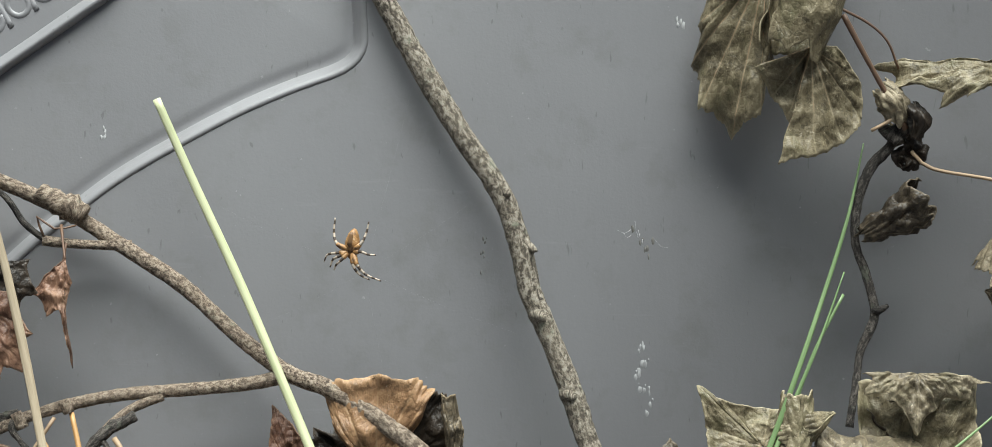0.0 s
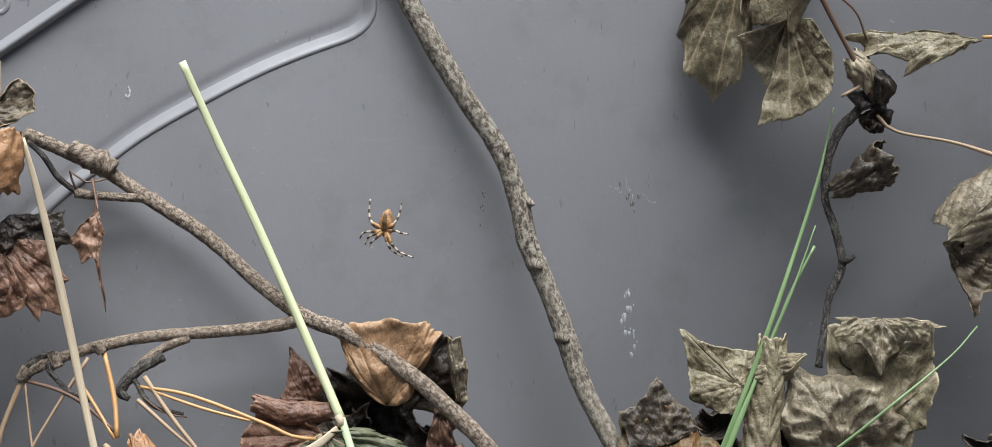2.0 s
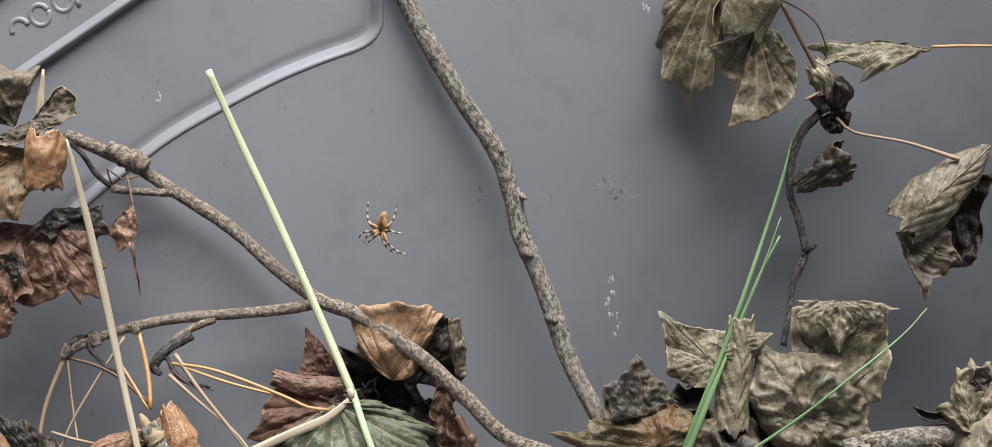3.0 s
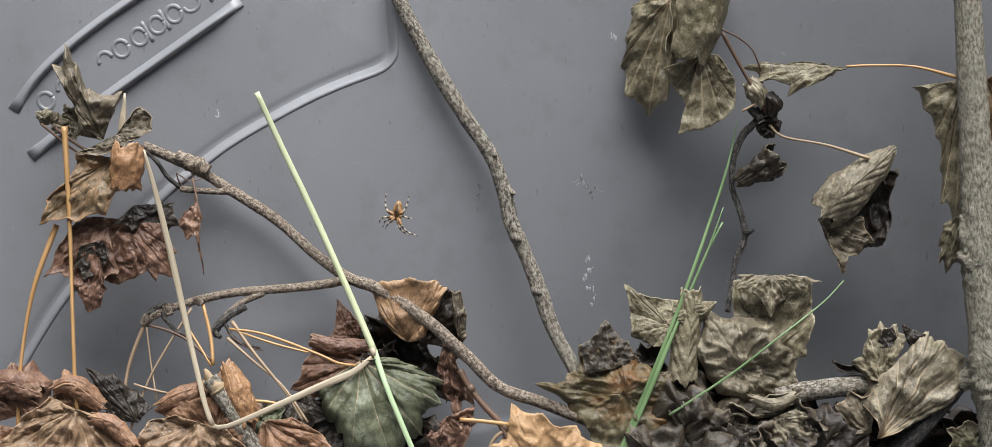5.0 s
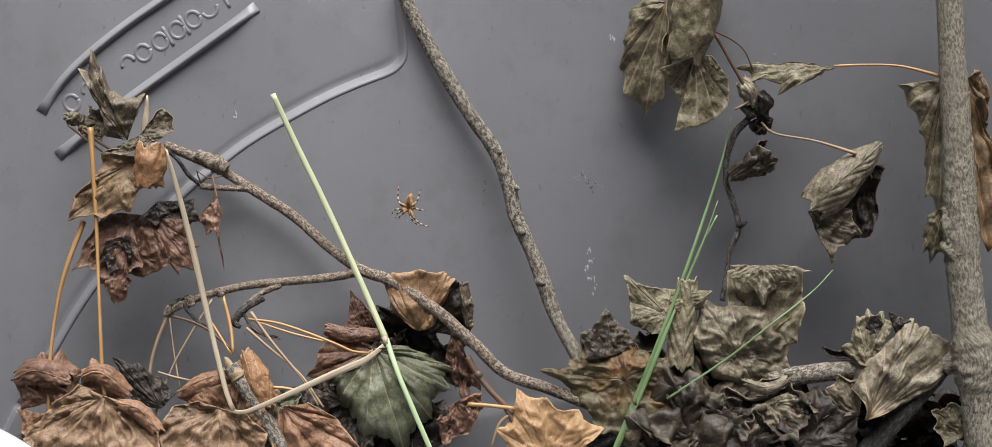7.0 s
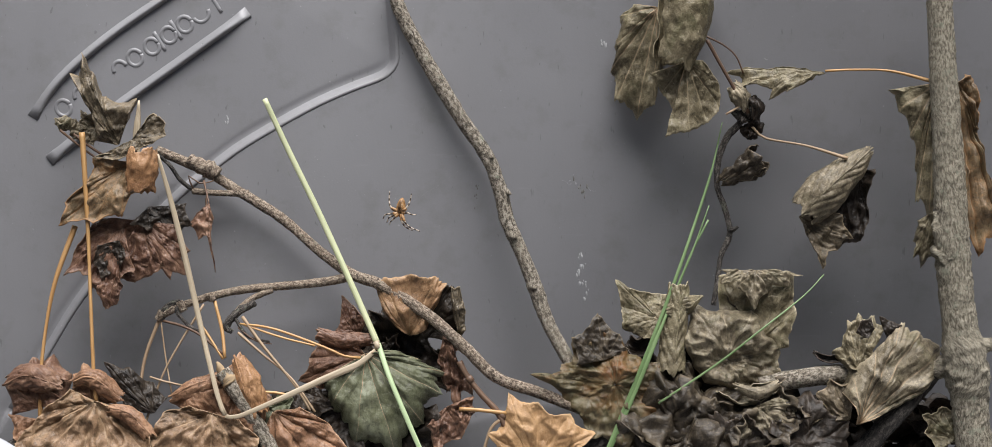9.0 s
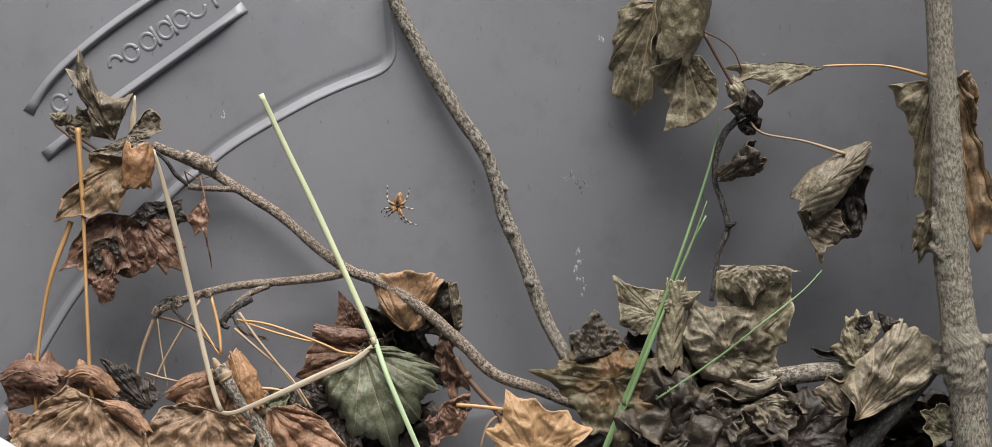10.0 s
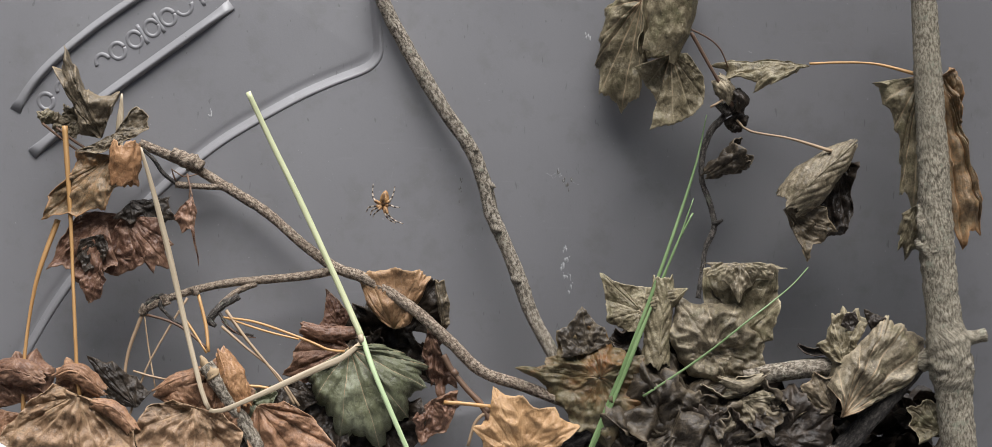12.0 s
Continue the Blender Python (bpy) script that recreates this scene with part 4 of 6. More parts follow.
reed = stalk("dry_reed", [(-0.1789, 0.0470, 0.1337), (-0.1708, 0.0475, 0.1071), (-0.1611, 0.0485, 0.0702), (-0.1508, 0.0530, 0.0300), (-0.1401, 0.0620, -0.0059), (-0.1353, 0.0650, -0.0164)], [0.0009, 0.0016, 0.0018, 0.0017, 0.0015, 0.0014], DRY_REED, "folded dry tan reed leaf", "reed", sides=10, flat=0.35, step=0.004)
stalk("folded_blade", [(-0.1352, 0.0650, -0.0169), (-0.1280, 0.0645, -0.0172), (-0.1074, 0.0600, -0.0086), (-0.0790, 0.0510, 0.0041), (-0.0610, 0.0450, 0.0119), (-0.0510, 0.0400, 0.0199)], [0.0012, 0.0014, 0.0017, 0.0020, 0.0021, 0.0013], DRY_REED, "", parent=reed, sides=10, flat=0.3, step=0.004)
stalk("dry_reed", [(-0.1942, 0.0250, 0.1664), (-0.1945, 0.0250, 0.1582), (-0.1954, 0.0260, 0.1430), (-0.1943, 0.0270, 0.1297)], [0.0006, 0.0020, 0.0022, 0.0020], DRY_REED, "pale dry reed tip behind a curled leaf", "reed", sides=8, flat=0.35)
tuft = stalk("grass_blade", [(0.1556, 0.0060, 0.1578), (0.1491, 0.0112, 0.1292), (0.1381, 0.0175, 0.0956), (0.1238, 0.0243, 0.0558), (0.1067, 0.0307, 0.0128), (0.0900, 0.0345, -0.0282), (0.0809, 0.0345, -0.0508)], [0.0003, 0.0008, 0.0010, 0.0011, 0.0011, 0.0012, 0.0012], GRASS, "thin green grass blade", "grass", sides=8, flat=0.4, step=0.004, group="green grass blades")
stalk("grass_blade", [(0.1470, 0.0154, 0.1070), (0.1379, 0.0200, 0.0824), (0.1265, 0.0243, 0.0558), (0.1086, 0.0309, 0.0109), (0.0918, 0.0345, -0.0282), (0.0816, 0.0345, -0.0508)], [0.0003, 0.0007, 0.0009, 0.0011, 0.0012, 0.0012], GRASS, "thin green grass blade", "grass", sides=8, flat=0.4, step=0.004, group="green grass blades")
stalk("grass_blade", [(0.1465, 0.0170, 0.0983), (0.1353, 0.0205, 0.0767), (0.1249, 0.0251, 0.0503), (0.1105, 0.0298, 0.0184), (0.0926, 0.0345, -0.0252)], [0.0006, 0.0007, 0.0008, 0.0009, 0.0009], GRASS, "thin green grass blade with a whitish tip", "grass", sides=8, flat=0.4, step=0.004, group="green grass blades")
stalk("grass_blade", [(0.2152, 0.0210, 0.0662), (0.2026, 0.0270, 0.0538), (0.1768, 0.0370, 0.0346), (0.1504, 0.0400, 0.0141), (0.1156, 0.0380, -0.0100)], [0.0004, 0.0005, 0.0006, 0.0007, 0.0007], GRASS, "thin green grass blade lying over grey leaves", "grass", sides=8, flat=0.4, step=0.004, group="green grass blades")
stalk("loose_leafstalk", [(-0.1788, 0.0330, 0.0384), (-0.1880, 0.0360, 0.0094), (-0.1890, 0.0430, -0.0267)], [0.0012, 0.0010, 0.0009], PALE_PETIOLE, "long dry tan leaf stalk hanging from a twig", "leaf stalk", step=0.004, group="hanging leaf stalks")
stalk("loose_leafstalk", [(-0.1784, 0.0330, 0.0354), (-0.1751, 0.0360, 0.0155), (-0.1703, 0.0410, -0.0063)], [0.0005, 0.0005, 0.0005], PALE_PETIOLE, "thin dry leaf stalk", "leaf stalk", step=0.004, group="hanging leaf stalks")
stalk("loose_leafstalk", [(-0.1533, 0.0320, 0.0457), (-0.1662, 0.0360, 0.0234), (-0.1763, 0.0390, 0.0034), (-0.1862, 0.0440, -0.0273)], [0.0008, 0.0006, 0.0008], PALE_PETIOLE, "thin dry leaf stalk", "leaf stalk", step=0.004, group="hanging leaf stalks")
stalk("loose_leafstalk", [(-0.1777, 0.0330, 0.0358), (-0.1650, 0.0350, 0.0327), (-0.1538, 0.0370, 0.0273), (-0.1403, 0.0420, 0.0170)], [0.0008, 0.0008, 0.0008], DARK_PETIOLE, "thin dark dry leaf stalk", "leaf stalk", step=0.004, group="hanging leaf stalks")
stalk("loose_leafstalk", [(-0.1469, 0.0320, 0.0476), (-0.1416, 0.0370, 0.0300), (-0.1390, 0.0430, 0.0148)], [0.0010, 0.0011, 0.0010], PETIOLE, "short orange leaf stalk hanging from a twig", "leaf stalk", step=0.004, group="hanging leaf stalks")
stalk("loose_leafstalk", [(-0.1574, 0.0340, 0.0379), (-0.1492, 0.0380, 0.0270), (-0.1401, 0.0430, 0.0141)], [0.0008, 0.0008, 0.0007], PETIOLE, "thin dry orange leaf stalk", "leaf stalk", step=0.004, group="hanging leaf stalks")
stalk("loose_leafstalk", [(-0.1833, 0.0410, 0.0032), (-0.1737, 0.0410, 0.0003), (-0.1633, 0.0410, -0.0018)], [0.0006, 0.0007, 0.0006], PALE_PETIOLE, "thin dry leaf stalk", "leaf stalk", step=0.004, group="hanging leaf stalks")
stalk("loose_leafstalk", [(-0.1303, 0.0330, 0.0385), (-0.1176, 0.0380, 0.0221), (-0.0973, 0.0450, -0.0009), (-0.0881, 0.0500, -0.0147)], [0.0011, 0.0008, 0.0009], PALE_PETIOLE, "long dry tan leaf stalk hanging from a twig", "leaf stalk", step=0.004, group="hanging leaf stalks")
stalk("loose_leafstalk", [(-0.1327, 0.0335, 0.0291), (-0.1175, 0.0380, 0.0169), (-0.1000, 0.0440, 0.0034), (-0.0851, 0.0510, -0.0157)], [0.0009, 0.0007, 0.0008], PALE_PETIOLE, "long dry tan leaf stalk hanging from a twig", "leaf stalk", step=0.004, group="hanging leaf stalks")
stalk("loose_leafstalk", [(-0.1320, 0.0335, 0.0344), (-0.1113, 0.0380, 0.0318), (-0.0811, 0.0420, 0.0216), (-0.0692, 0.0430, 0.0166), (-0.0596, 0.0420, 0.0155)], [0.0007, 0.0008, 0.0008], PETIOLE, "thin dry orange leaf stalk", "leaf stalk", step=0.004, group="hanging leaf stalks")
stalk("loose_leafstalk", [(-0.1290, 0.0340, 0.0337), (-0.1058, 0.0400, 0.0268), (-0.0863, 0.0420, 0.0223)], [0.0006, 0.0007, 0.0006], PETIOLE, "thin dry orange leaf stalk", "leaf stalk", step=0.004, group="hanging leaf stalks")
stalk("loose_leafstalk", [(-0.1328, 0.0335, 0.0321), (-0.1219, 0.0360, 0.0245), (-0.1121, 0.0370, 0.0228)], [0.0004, 0.0004, 0.0003], DARK_PETIOLE, "thin dark dry leaf stalk", "leaf stalk", step=0.004, group="hanging leaf stalks")
stalk("loose_leafstalk", [(-0.1170, 0.0490, -0.0044), (-0.1089, 0.0490, -0.0047), (-0.1008, 0.0490, -0.0061)], [0.0008, 0.0009, 0.0008], PETIOLE, "short orange leaf stalk lying on leaves", "leaf stalk", step=0.004, group="hanging leaf stalks")

stalk("loose_leafstalk", [(0.1428, 0.0250, 0.2078), (0.1538, 0.0220, 0.2029), (0.1617, 0.0200, 0.1964), (0.1669, 0.0160, 0.1862)], [0.0006, 0.0005, 0.0005], DARK_PETIOLE, "thin dark dry leaf stalk", "leaf stalk")
stalk("loose_leafstalk", [(-0.2296, 0.0390, 0.1454), (-0.2193, 0.0380, 0.1374), (-0.2060, 0.0370, 0.1293)], [0.0010, 0.0008, 0.0008], DARK_PETIOLE, "thin dark dry leaf stalk", "leaf stalk")
stalk("loose_leafstalk", [(-0.2376, 0.0400, 0.1476), (-0.2232, 0.0370, 0.1359), (-0.2121, 0.0360, 0.1286)], [0.0008, 0.0007, 0.0007], DARK_PETIOLE, "thin dark dry leaf stalk", "leaf stalk")
for a, b in (((-0.1677, 0.0330, 0.0473), (-0.1648, 0.0330, 0.0414)), ((-0.1500, 0.0320, 0.0520), (-0.1477, 0.0320, 0.0475)), ((-0.1773, 0.0340, 0.0413), (-0.1802, 0.0340, 0.0361))):
    stalk("node", [a, b], [0.0025, 0.0022], TWIG_BARK, "", parent=arching_twig, rough=0.3, sides=9, step=0.0012)

stalk("loose_leafstalk", [(0.1438, 0.0240, 0.2057), (0.1548, 0.0210, 0.1871), (0.1701, 0.0160, 0.1627)], [0.0012, 0.0010, 0.0012], DARK_PETIOLE, "straight dark dry leaf stalk leaning on a vine", "leaf stalk")
stalk("loose_leafstalk", [(0.1563, 0.0180, 0.1617), (0.1616, 0.0180, 0.1647), (0.1694, 0.0160, 0.1695)], [0.0007, 0.0007, 0.0007], PALE_PETIOLE, "short thin tan leaf stalk", "leaf stalk")
# ---------------------------------------------------------------- leaves high on the wall
hanging = draped("large olive-grey withered maple leaf hanging rolled on the wall", (0.1155, 0.0160, 0.2253), [(0.1000, 0.0100, 0.2281), (0.0925, 0.0090, 0.2206), (0.0878, 0.0130, 0.2011), (0.0856, 0.0090, 0.1862), (0.0900, 0.0080, 0.1687), (0.1026, 0.0100, 0.1565), (0.1139, 0.0140, 0.1659), (0.1181, 0.0160, 0.1885)], GREY_LEAF, seed=21, sinus=0.1, pucker=0.025, crumple=0.035, arch=0.08, hem=-85, teeth=0.025, vein=VEIN)
draped("", (0.1317, 0.0235, 0.1929), [(0.1111, 0.0180, 0.1856), (0.1177, 0.0140, 0.1746), (0.1239, 0.0130, 0.1657), (0.1274, 0.0170, 0.1579), (0.1194, 0.0230, 0.1476), (0.1339, 0.0210, 0.1509), (0.1455, 0.0180, 0.1565), (0.1529, 0.0150, 0.1662), (0.1513, 0.0180, 0.1807), (0.1416, 0.0220, 0.1939)], GREY_LEAF, seed=29, sinus=0.02, pucker=0.02, crumple=0.05, arch=0.12, hem=40, teeth=0.006, vein=VEIN, parent=hanging)
rolled("", [(0.1335, 0.0230, 0.2502), (0.1314, 0.0235, 0.2276), (0.1281, 0.0240, 0.2086), (0.1234, 0.0240, 0.1883)], [0.0174, 0.0162, 0.0144, 0.0113], GREY_LEAF, seed=22, opening=75, around=0.9, crumple=0.06, ribs=0.02, ragged=0.1, pleats=0.012, parent=hanging)
draped("thin grey-green withered maple leaf with a long orange stalk", (0.2152, 0.0200, 0.1880), [(0.2065, 0.0225, 0.1816), (0.1981, 0.0235, 0.1788), (0.1920, 0.0240, 0.1727), (0.1808, 0.0240, 0.1715), (0.1706, 0.0210, 0.1784), (0.1609, 0.0140, 0.1758), (0.1568, 0.0100, 0.1867), (0.1744, 0.0120, 0.1867)], GREY_LEAF, seed=23, sinus=0.16, pucker=0.03, crumple=0.051, arch=0.1, teeth=0.02, stem_radius=0.0008, stem=[(0.2314, 0.0220, 0.1887), (0.2530, 0.0270, 0.1877), (0.2767, 0.0300, 0.1817)])
draped("olive withered leaf with raised veins behind the upright branch", (0.2806, 0.0250, 0.1806), [(0.2627, 0.0210, 0.1740), (0.2527, 0.0200, 0.1770), (0.2585, 0.0200, 0.1642), (0.2662, 0.0200, 0.1499), (0.2690, 0.0200, 0.1303), (0.2694, 0.0210, 0.1084), (0.2773, 0.0230, 0.0990), (0.2883, 0.0240, 0.1047)], GREY_LEAF, seed=27, sinus=0.1, pucker=0.025, crumple=0.035, arch=0.07, teeth=0.02, vein=VEIN)
draped("olive withered leaf end hanging behind the upright branch", (0.2800, 0.0240, 0.1047), [(0.2709, 0.0210, 0.0989), (0.2690, 0.0200, 0.0865), (0.2687, 0.0200, 0.0763), (0.2737, 0.0200, 0.0714), (0.2834, 0.0220, 0.0727)], GREY_LEAF, seed=65, sinus=0.15, pucker=0.05, crumple=0.085, arch=0.1, hem=-102)
draped("brown withered leaf hanging behind the upright branch", (0.2918, 0.0250, 0.1807), [(0.2961, 0.0230, 0.1854), (0.3009, 0.0220, 0.1841), (0.3033, 0.0220, 0.1652), (0.3088, 0.0220, 0.1389), (0.3166, 0.0220, 0.1126), (0.3196, 0.0230, 0.0862), (0.3055, 0.0240, 0.0786), (0.2900, 0.0250, 0.0972)], WARM_LEAF, seed=28, sinus=0.08, pucker=0.06, crumple=0.068, arch=0.06, teeth=0.02, vein=VEIN)
curled = rolled("rolled grey-tan withered leaf with a dark hollow", [(0.2448, 0.0140, 0.1424), (0.2341, 0.0150, 0.1324), (0.2188, 0.0160, 0.1186), (0.2025, 0.0150, 0.1017)], [0.0026, 0.0083, 0.0117, 0.0091], ASH_LEAF, seed=26, opening=185, around=0.56, ribs=0.1, crumple=0.05, ragged=0.1, pleats=0.04)
draped("", (0.2000, 0.0160, 0.1010), [(0.2051, 0.0160, 0.0919), (0.2104, 0.0140, 0.0806), (0.2143, 0.0120, 0.0699), (0.2241, 0.0100, 0.0806), (0.2332, 0.0080, 0.0883), (0.2250, 0.0100, 0.1024), (0.2147, 0.0140, 0.1072)], UMBER_LEAF, seed=69, sinus=0.12, pucker=0.05, crumple=0.102, arch=0.1, hem=85, parent=curled)
# Inner backing of the roll; the hollow's shade is painted by its near-black colour.
draped("", (0.2343, 0.0100, 0.1280), [(0.2461, 0.0140, 0.1303), (0.2434, 0.0070, 0.1121), (0.2453, 0.0060, 0.0988), (0.2401, 0.0060, 0.0861), (0.2241, 0.0060, 0.0806), (0.2147, 0.0060, 0.0958), (0.2203, 0.0080, 0.1138)], DARK_LEAF, seed=135, sinus=0.1, pucker=0.05, crumple=0.102, arch=-0.15, parent=curled)
# ---------------------------------------------------------------- the leaf heap under the grass
draped("large crumpled ash-grey withered leaf", (0.1574, 0.0240, 0.0151), [(0.1371, 0.0210, 0.0475), (0.1547, 0.0190, 0.0461), (0.1736, 0.0190, 0.0455), (0.1904, 0.0190, 0.0226), (0.1924, 0.0220, 0.0051), (0.1705, 0.0260, -0.0061), (0.1453, 0.0250, 0.0026), (0.1310, 0.0230, 0.0242)], ASH_LEAF, seed=31, closed=True, sinus=0.1, pucker=0.04, crumple=0.111, arch=0.04, hem=-102)
folded = draped("grey-green withered leaf with a folded-over upper edge", (0.1740, 0.0180, 0.0212), [(0.1554, 0.0140, 0.0314), (0.1532, 0.0140, 0.0633), (0.1738, 0.0160, 0.0681), (0.1966, 0.0160, 0.0668), (0.1994, 0.0160, 0.0452), (0.1959, 0.0180, 0.0226)], GREY_LEAF, seed=62, sinus=0.05, pucker=0.03, crumple=0.076, arch=0.04)
draped("", (0.1748, 0.0200, 0.0686), [(0.1527, 0.0210, 0.0673), (0.1537, 0.0230, 0.0598), (0.1630, 0.0240, 0.0577), (0.1731, 0.0255, 0.0443), (0.1810, 0.0245, 0.0556), (0.1932, 0.0235, 0.0594), (0.2024, 0.0200, 0.0655)], ASH_LEAF, seed=90, sinus=0.14, pucker=0.03, crumple=0.102, arch=0.16, parent=folded)
draped("grey-green withered leaf against the tub wall", (0.1166, 0.0140, 0.0387), [(0.1092, 0.0140, 0.0265), (0.0963, 0.0120, 0.0327), (0.0945, 0.0090, 0.0458), (0.0918, 0.0070, 0.0614), (0.1029, 0.0080, 0.0554), (0.1199, 0.0100, 0.0534), (0.1340, 0.0140, 0.0487), (0.1315, 0.0180, 0.0277)], GREY_LEAF, seed=32, closed=True, sinus=0.04, pucker=0.04, crumple=0.05, arch=0.02, vein=VEIN)
rusty = draped("star-shaped leaf with rust-brown blotches on grey-green", (0.0903, 0.0270, -0.0007), [(0.0798, 0.0200, 0.0420), (0.0942, 0.0210, 0.0298), (0.1039, 0.0240, 0.0180), (0.1197, 0.0250, 0.0122), (0.1203, 0.0280, -0.0063), (0.1172, 0.0310, -0.0233), (0.0969, 0.0350, -0.0417), (0.0745, 0.0340, -0.0316), (0.0603, 0.0310, -0.0111), (0.0407, 0.0280, 0.0049), (0.0587, 0.0260, 0.0117), (0.0640, 0.0230, 0.0273)], RUST_LEAF, seed=34, closed=True, sinus=0.16, pucker=0.04, crumple=0.09, arch=0.05, teeth=0.03, hem=-50)
draped("", (0.0843, 0.0255, 0.0141), [(0.0677, 0.0270, 0.0111), (0.0643, 0.0245, 0.0267), (0.0797, 0.0215, 0.0417), (0.0934, 0.0225, 0.0298), (0.0993, 0.0245, 0.0210)], DEEP_BROWN_LEAF, seed=134, sinus=0.14, pucker=0.04, crumple=0.08, arch=0.06, teeth=0.03, parent=rusty)
draped("pale ochre dry maple leaf lying in the heap", (0.0447, 0.0380, -0.0462), [(0.0217, 0.0360, -0.0430), (0.0156, 0.0340, -0.0291), (0.0229, 0.0330, -0.0172), (0.0269, 0.0310, -0.0047), (0.0445, 0.0310, -0.0105), (0.0633, 0.0320, -0.0177), (0.0798, 0.0330, -0.0279), (0.0689, 0.0360, -0.0396)], OCHRE_LEAF, seed=41, sinus=0.1, pucker=0.05, crumple=0.051, arch=0.06, teeth=0.02)
draped("grey-tan damp leaf low in the heap", (0.1734, 0.0320, -0.0122), [(0.1883, 0.0320, -0.0053), (0.1983, 0.0330, -0.0089), (0.2040, 0.0330, -0.0174), (0.1968, 0.0340, -0.0282), (0.1803, 0.0370, -0.0302), (0.1618, 0.0370, -0.0334), (0.1601, 0.0350, -0.0225)], ASH_LEAF, seed=133, sinus=0.1, pucker=0.03, crumple=0.102, arch=0.08, hem=-85)
draped("dark damp folded leaf between the heap and a branch", (0.2305, 0.0270, -0.0197), [(0.2327, 0.0280, 0.0037), (0.2183, 0.0250, 0.0041), (0.2102, 0.0240, -0.0044), (0.2156, 0.0260, -0.0154), (0.2022, 0.0280, -0.0228)], UMBER_LEAF, seed=37, sinus=0.12, pucker=0.05, crumple=0.085, arch=0.1, hem=136)
twisted = draped("twisted grey-tan pleated leaf draped over a branch", (0.2320, 0.0330, -0.0220), [(0.2255, 0.0310, -0.0025), (0.2300, 0.0300, 0.0106), (0.2458, 0.0290, 0.0238), (0.2599, 0.0260, 0.0368), (0.2727, 0.0260, 0.0347), (0.2868, 0.0240, 0.0238), (0.2839, 0.0270, 0.0063), (0.2652, 0.0310, -0.0077)], ASH_LEAF, seed=38, sinus=0.03, pucker=0.03, crumple=0.08, vein=VEIN, arch=0.24, hem=-80)
draped("", (0.2358, 0.0310, 0.0085), [(0.2274, 0.0280, 0.0104), (0.2204, 0.0250, 0.0206), (0.2265, 0.0240, 0.0297), (0.2289, 0.0230, 0.0387), (0.2364, 0.0230, 0.0425), (0.2454, 0.0230, 0.0418), (0.2520, 0.0240, 0.0352), (0.2454, 0.0270, 0.0330), (0.2414, 0.0285, 0.0278), (0.2442, 0.0300, 0.0182), (0.2486, 0.0310, 0.0093)], GREY_LEAF, seed=39, sinus=0.06, pucker=0.03, crumple=0.12, arch=0.16, hem=-60, parent=twisted)
# Near-black piece painting the shaded hollow inside the loop.
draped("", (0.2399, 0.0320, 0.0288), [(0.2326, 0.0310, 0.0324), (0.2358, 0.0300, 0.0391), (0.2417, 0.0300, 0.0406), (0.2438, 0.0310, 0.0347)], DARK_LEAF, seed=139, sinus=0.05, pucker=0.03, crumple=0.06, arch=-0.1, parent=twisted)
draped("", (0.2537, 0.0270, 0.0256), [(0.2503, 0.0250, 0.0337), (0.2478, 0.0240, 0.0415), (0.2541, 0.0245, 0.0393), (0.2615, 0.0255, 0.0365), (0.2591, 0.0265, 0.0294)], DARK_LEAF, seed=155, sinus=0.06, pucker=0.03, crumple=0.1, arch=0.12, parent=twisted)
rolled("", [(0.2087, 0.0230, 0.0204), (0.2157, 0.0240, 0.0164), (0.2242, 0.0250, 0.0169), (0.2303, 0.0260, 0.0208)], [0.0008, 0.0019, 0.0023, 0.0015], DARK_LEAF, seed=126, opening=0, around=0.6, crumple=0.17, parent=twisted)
draped("small curled grey-green leaf by the upright branch", (0.2938, 0.0280, -0.0310), [(0.2801, 0.0290, -0.0385), (0.2745, 0.0270, -0.0275), (0.2741, 0.0250, -0.0165), (0.2846, 0.0250, -0.0119), (0.2956, 0.0260, -0.0139)], GREY_LEAF, seed=40, sinus=0.1, pucker=0.06, crumple=0.102, arch=0.14, hem=136)
# ---------------------------------------------------------------- the heap under the arching twig
hood = draped("tan dry leaf standing like a hood under a twig", (-0.0318, 0.0220, 0.0279), [(-0.0408, 0.0240, 0.0347), (-0.0483, 0.0260, 0.0445), (-0.0521, 0.0270, 0.0550), (-0.0476, 0.0270, 0.0626), (-0.0311, 0.0270, 0.0654), (-0.0161, 0.0280, 0.0633), (-0.0100, 0.0280, 0.0596), (-0.0152, 0.0270, 0.0479), (-0.0219, 0.0240, 0.0326)], DRY_LEAF, seed=43, sinus=0.03, pucker=0.03, crumple=0.06, arch=0.22, vein=VEIN)
# The hood's shadowed inner side: its shade is painted as a near-black lobe.
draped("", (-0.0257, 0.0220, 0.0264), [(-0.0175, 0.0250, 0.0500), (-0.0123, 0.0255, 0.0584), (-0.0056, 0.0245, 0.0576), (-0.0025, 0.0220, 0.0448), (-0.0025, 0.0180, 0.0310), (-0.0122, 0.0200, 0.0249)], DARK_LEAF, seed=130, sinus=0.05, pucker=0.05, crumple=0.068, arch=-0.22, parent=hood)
draped("", (-0.0038, 0.0240, 0.0260), [(-0.0069, 0.0260, 0.0434), (-0.0082, 0.0275, 0.0585), (-0.0033, 0.0265, 0.0570), (0.0002, 0.0240, 0.0434), (-0.0005, 0.0230, 0.0305)], UMBER_LEAF, seed=131, sinus=0.05, pucker=0.06, crumple=0.1, arch=0.22, hem=60, parent=hood)
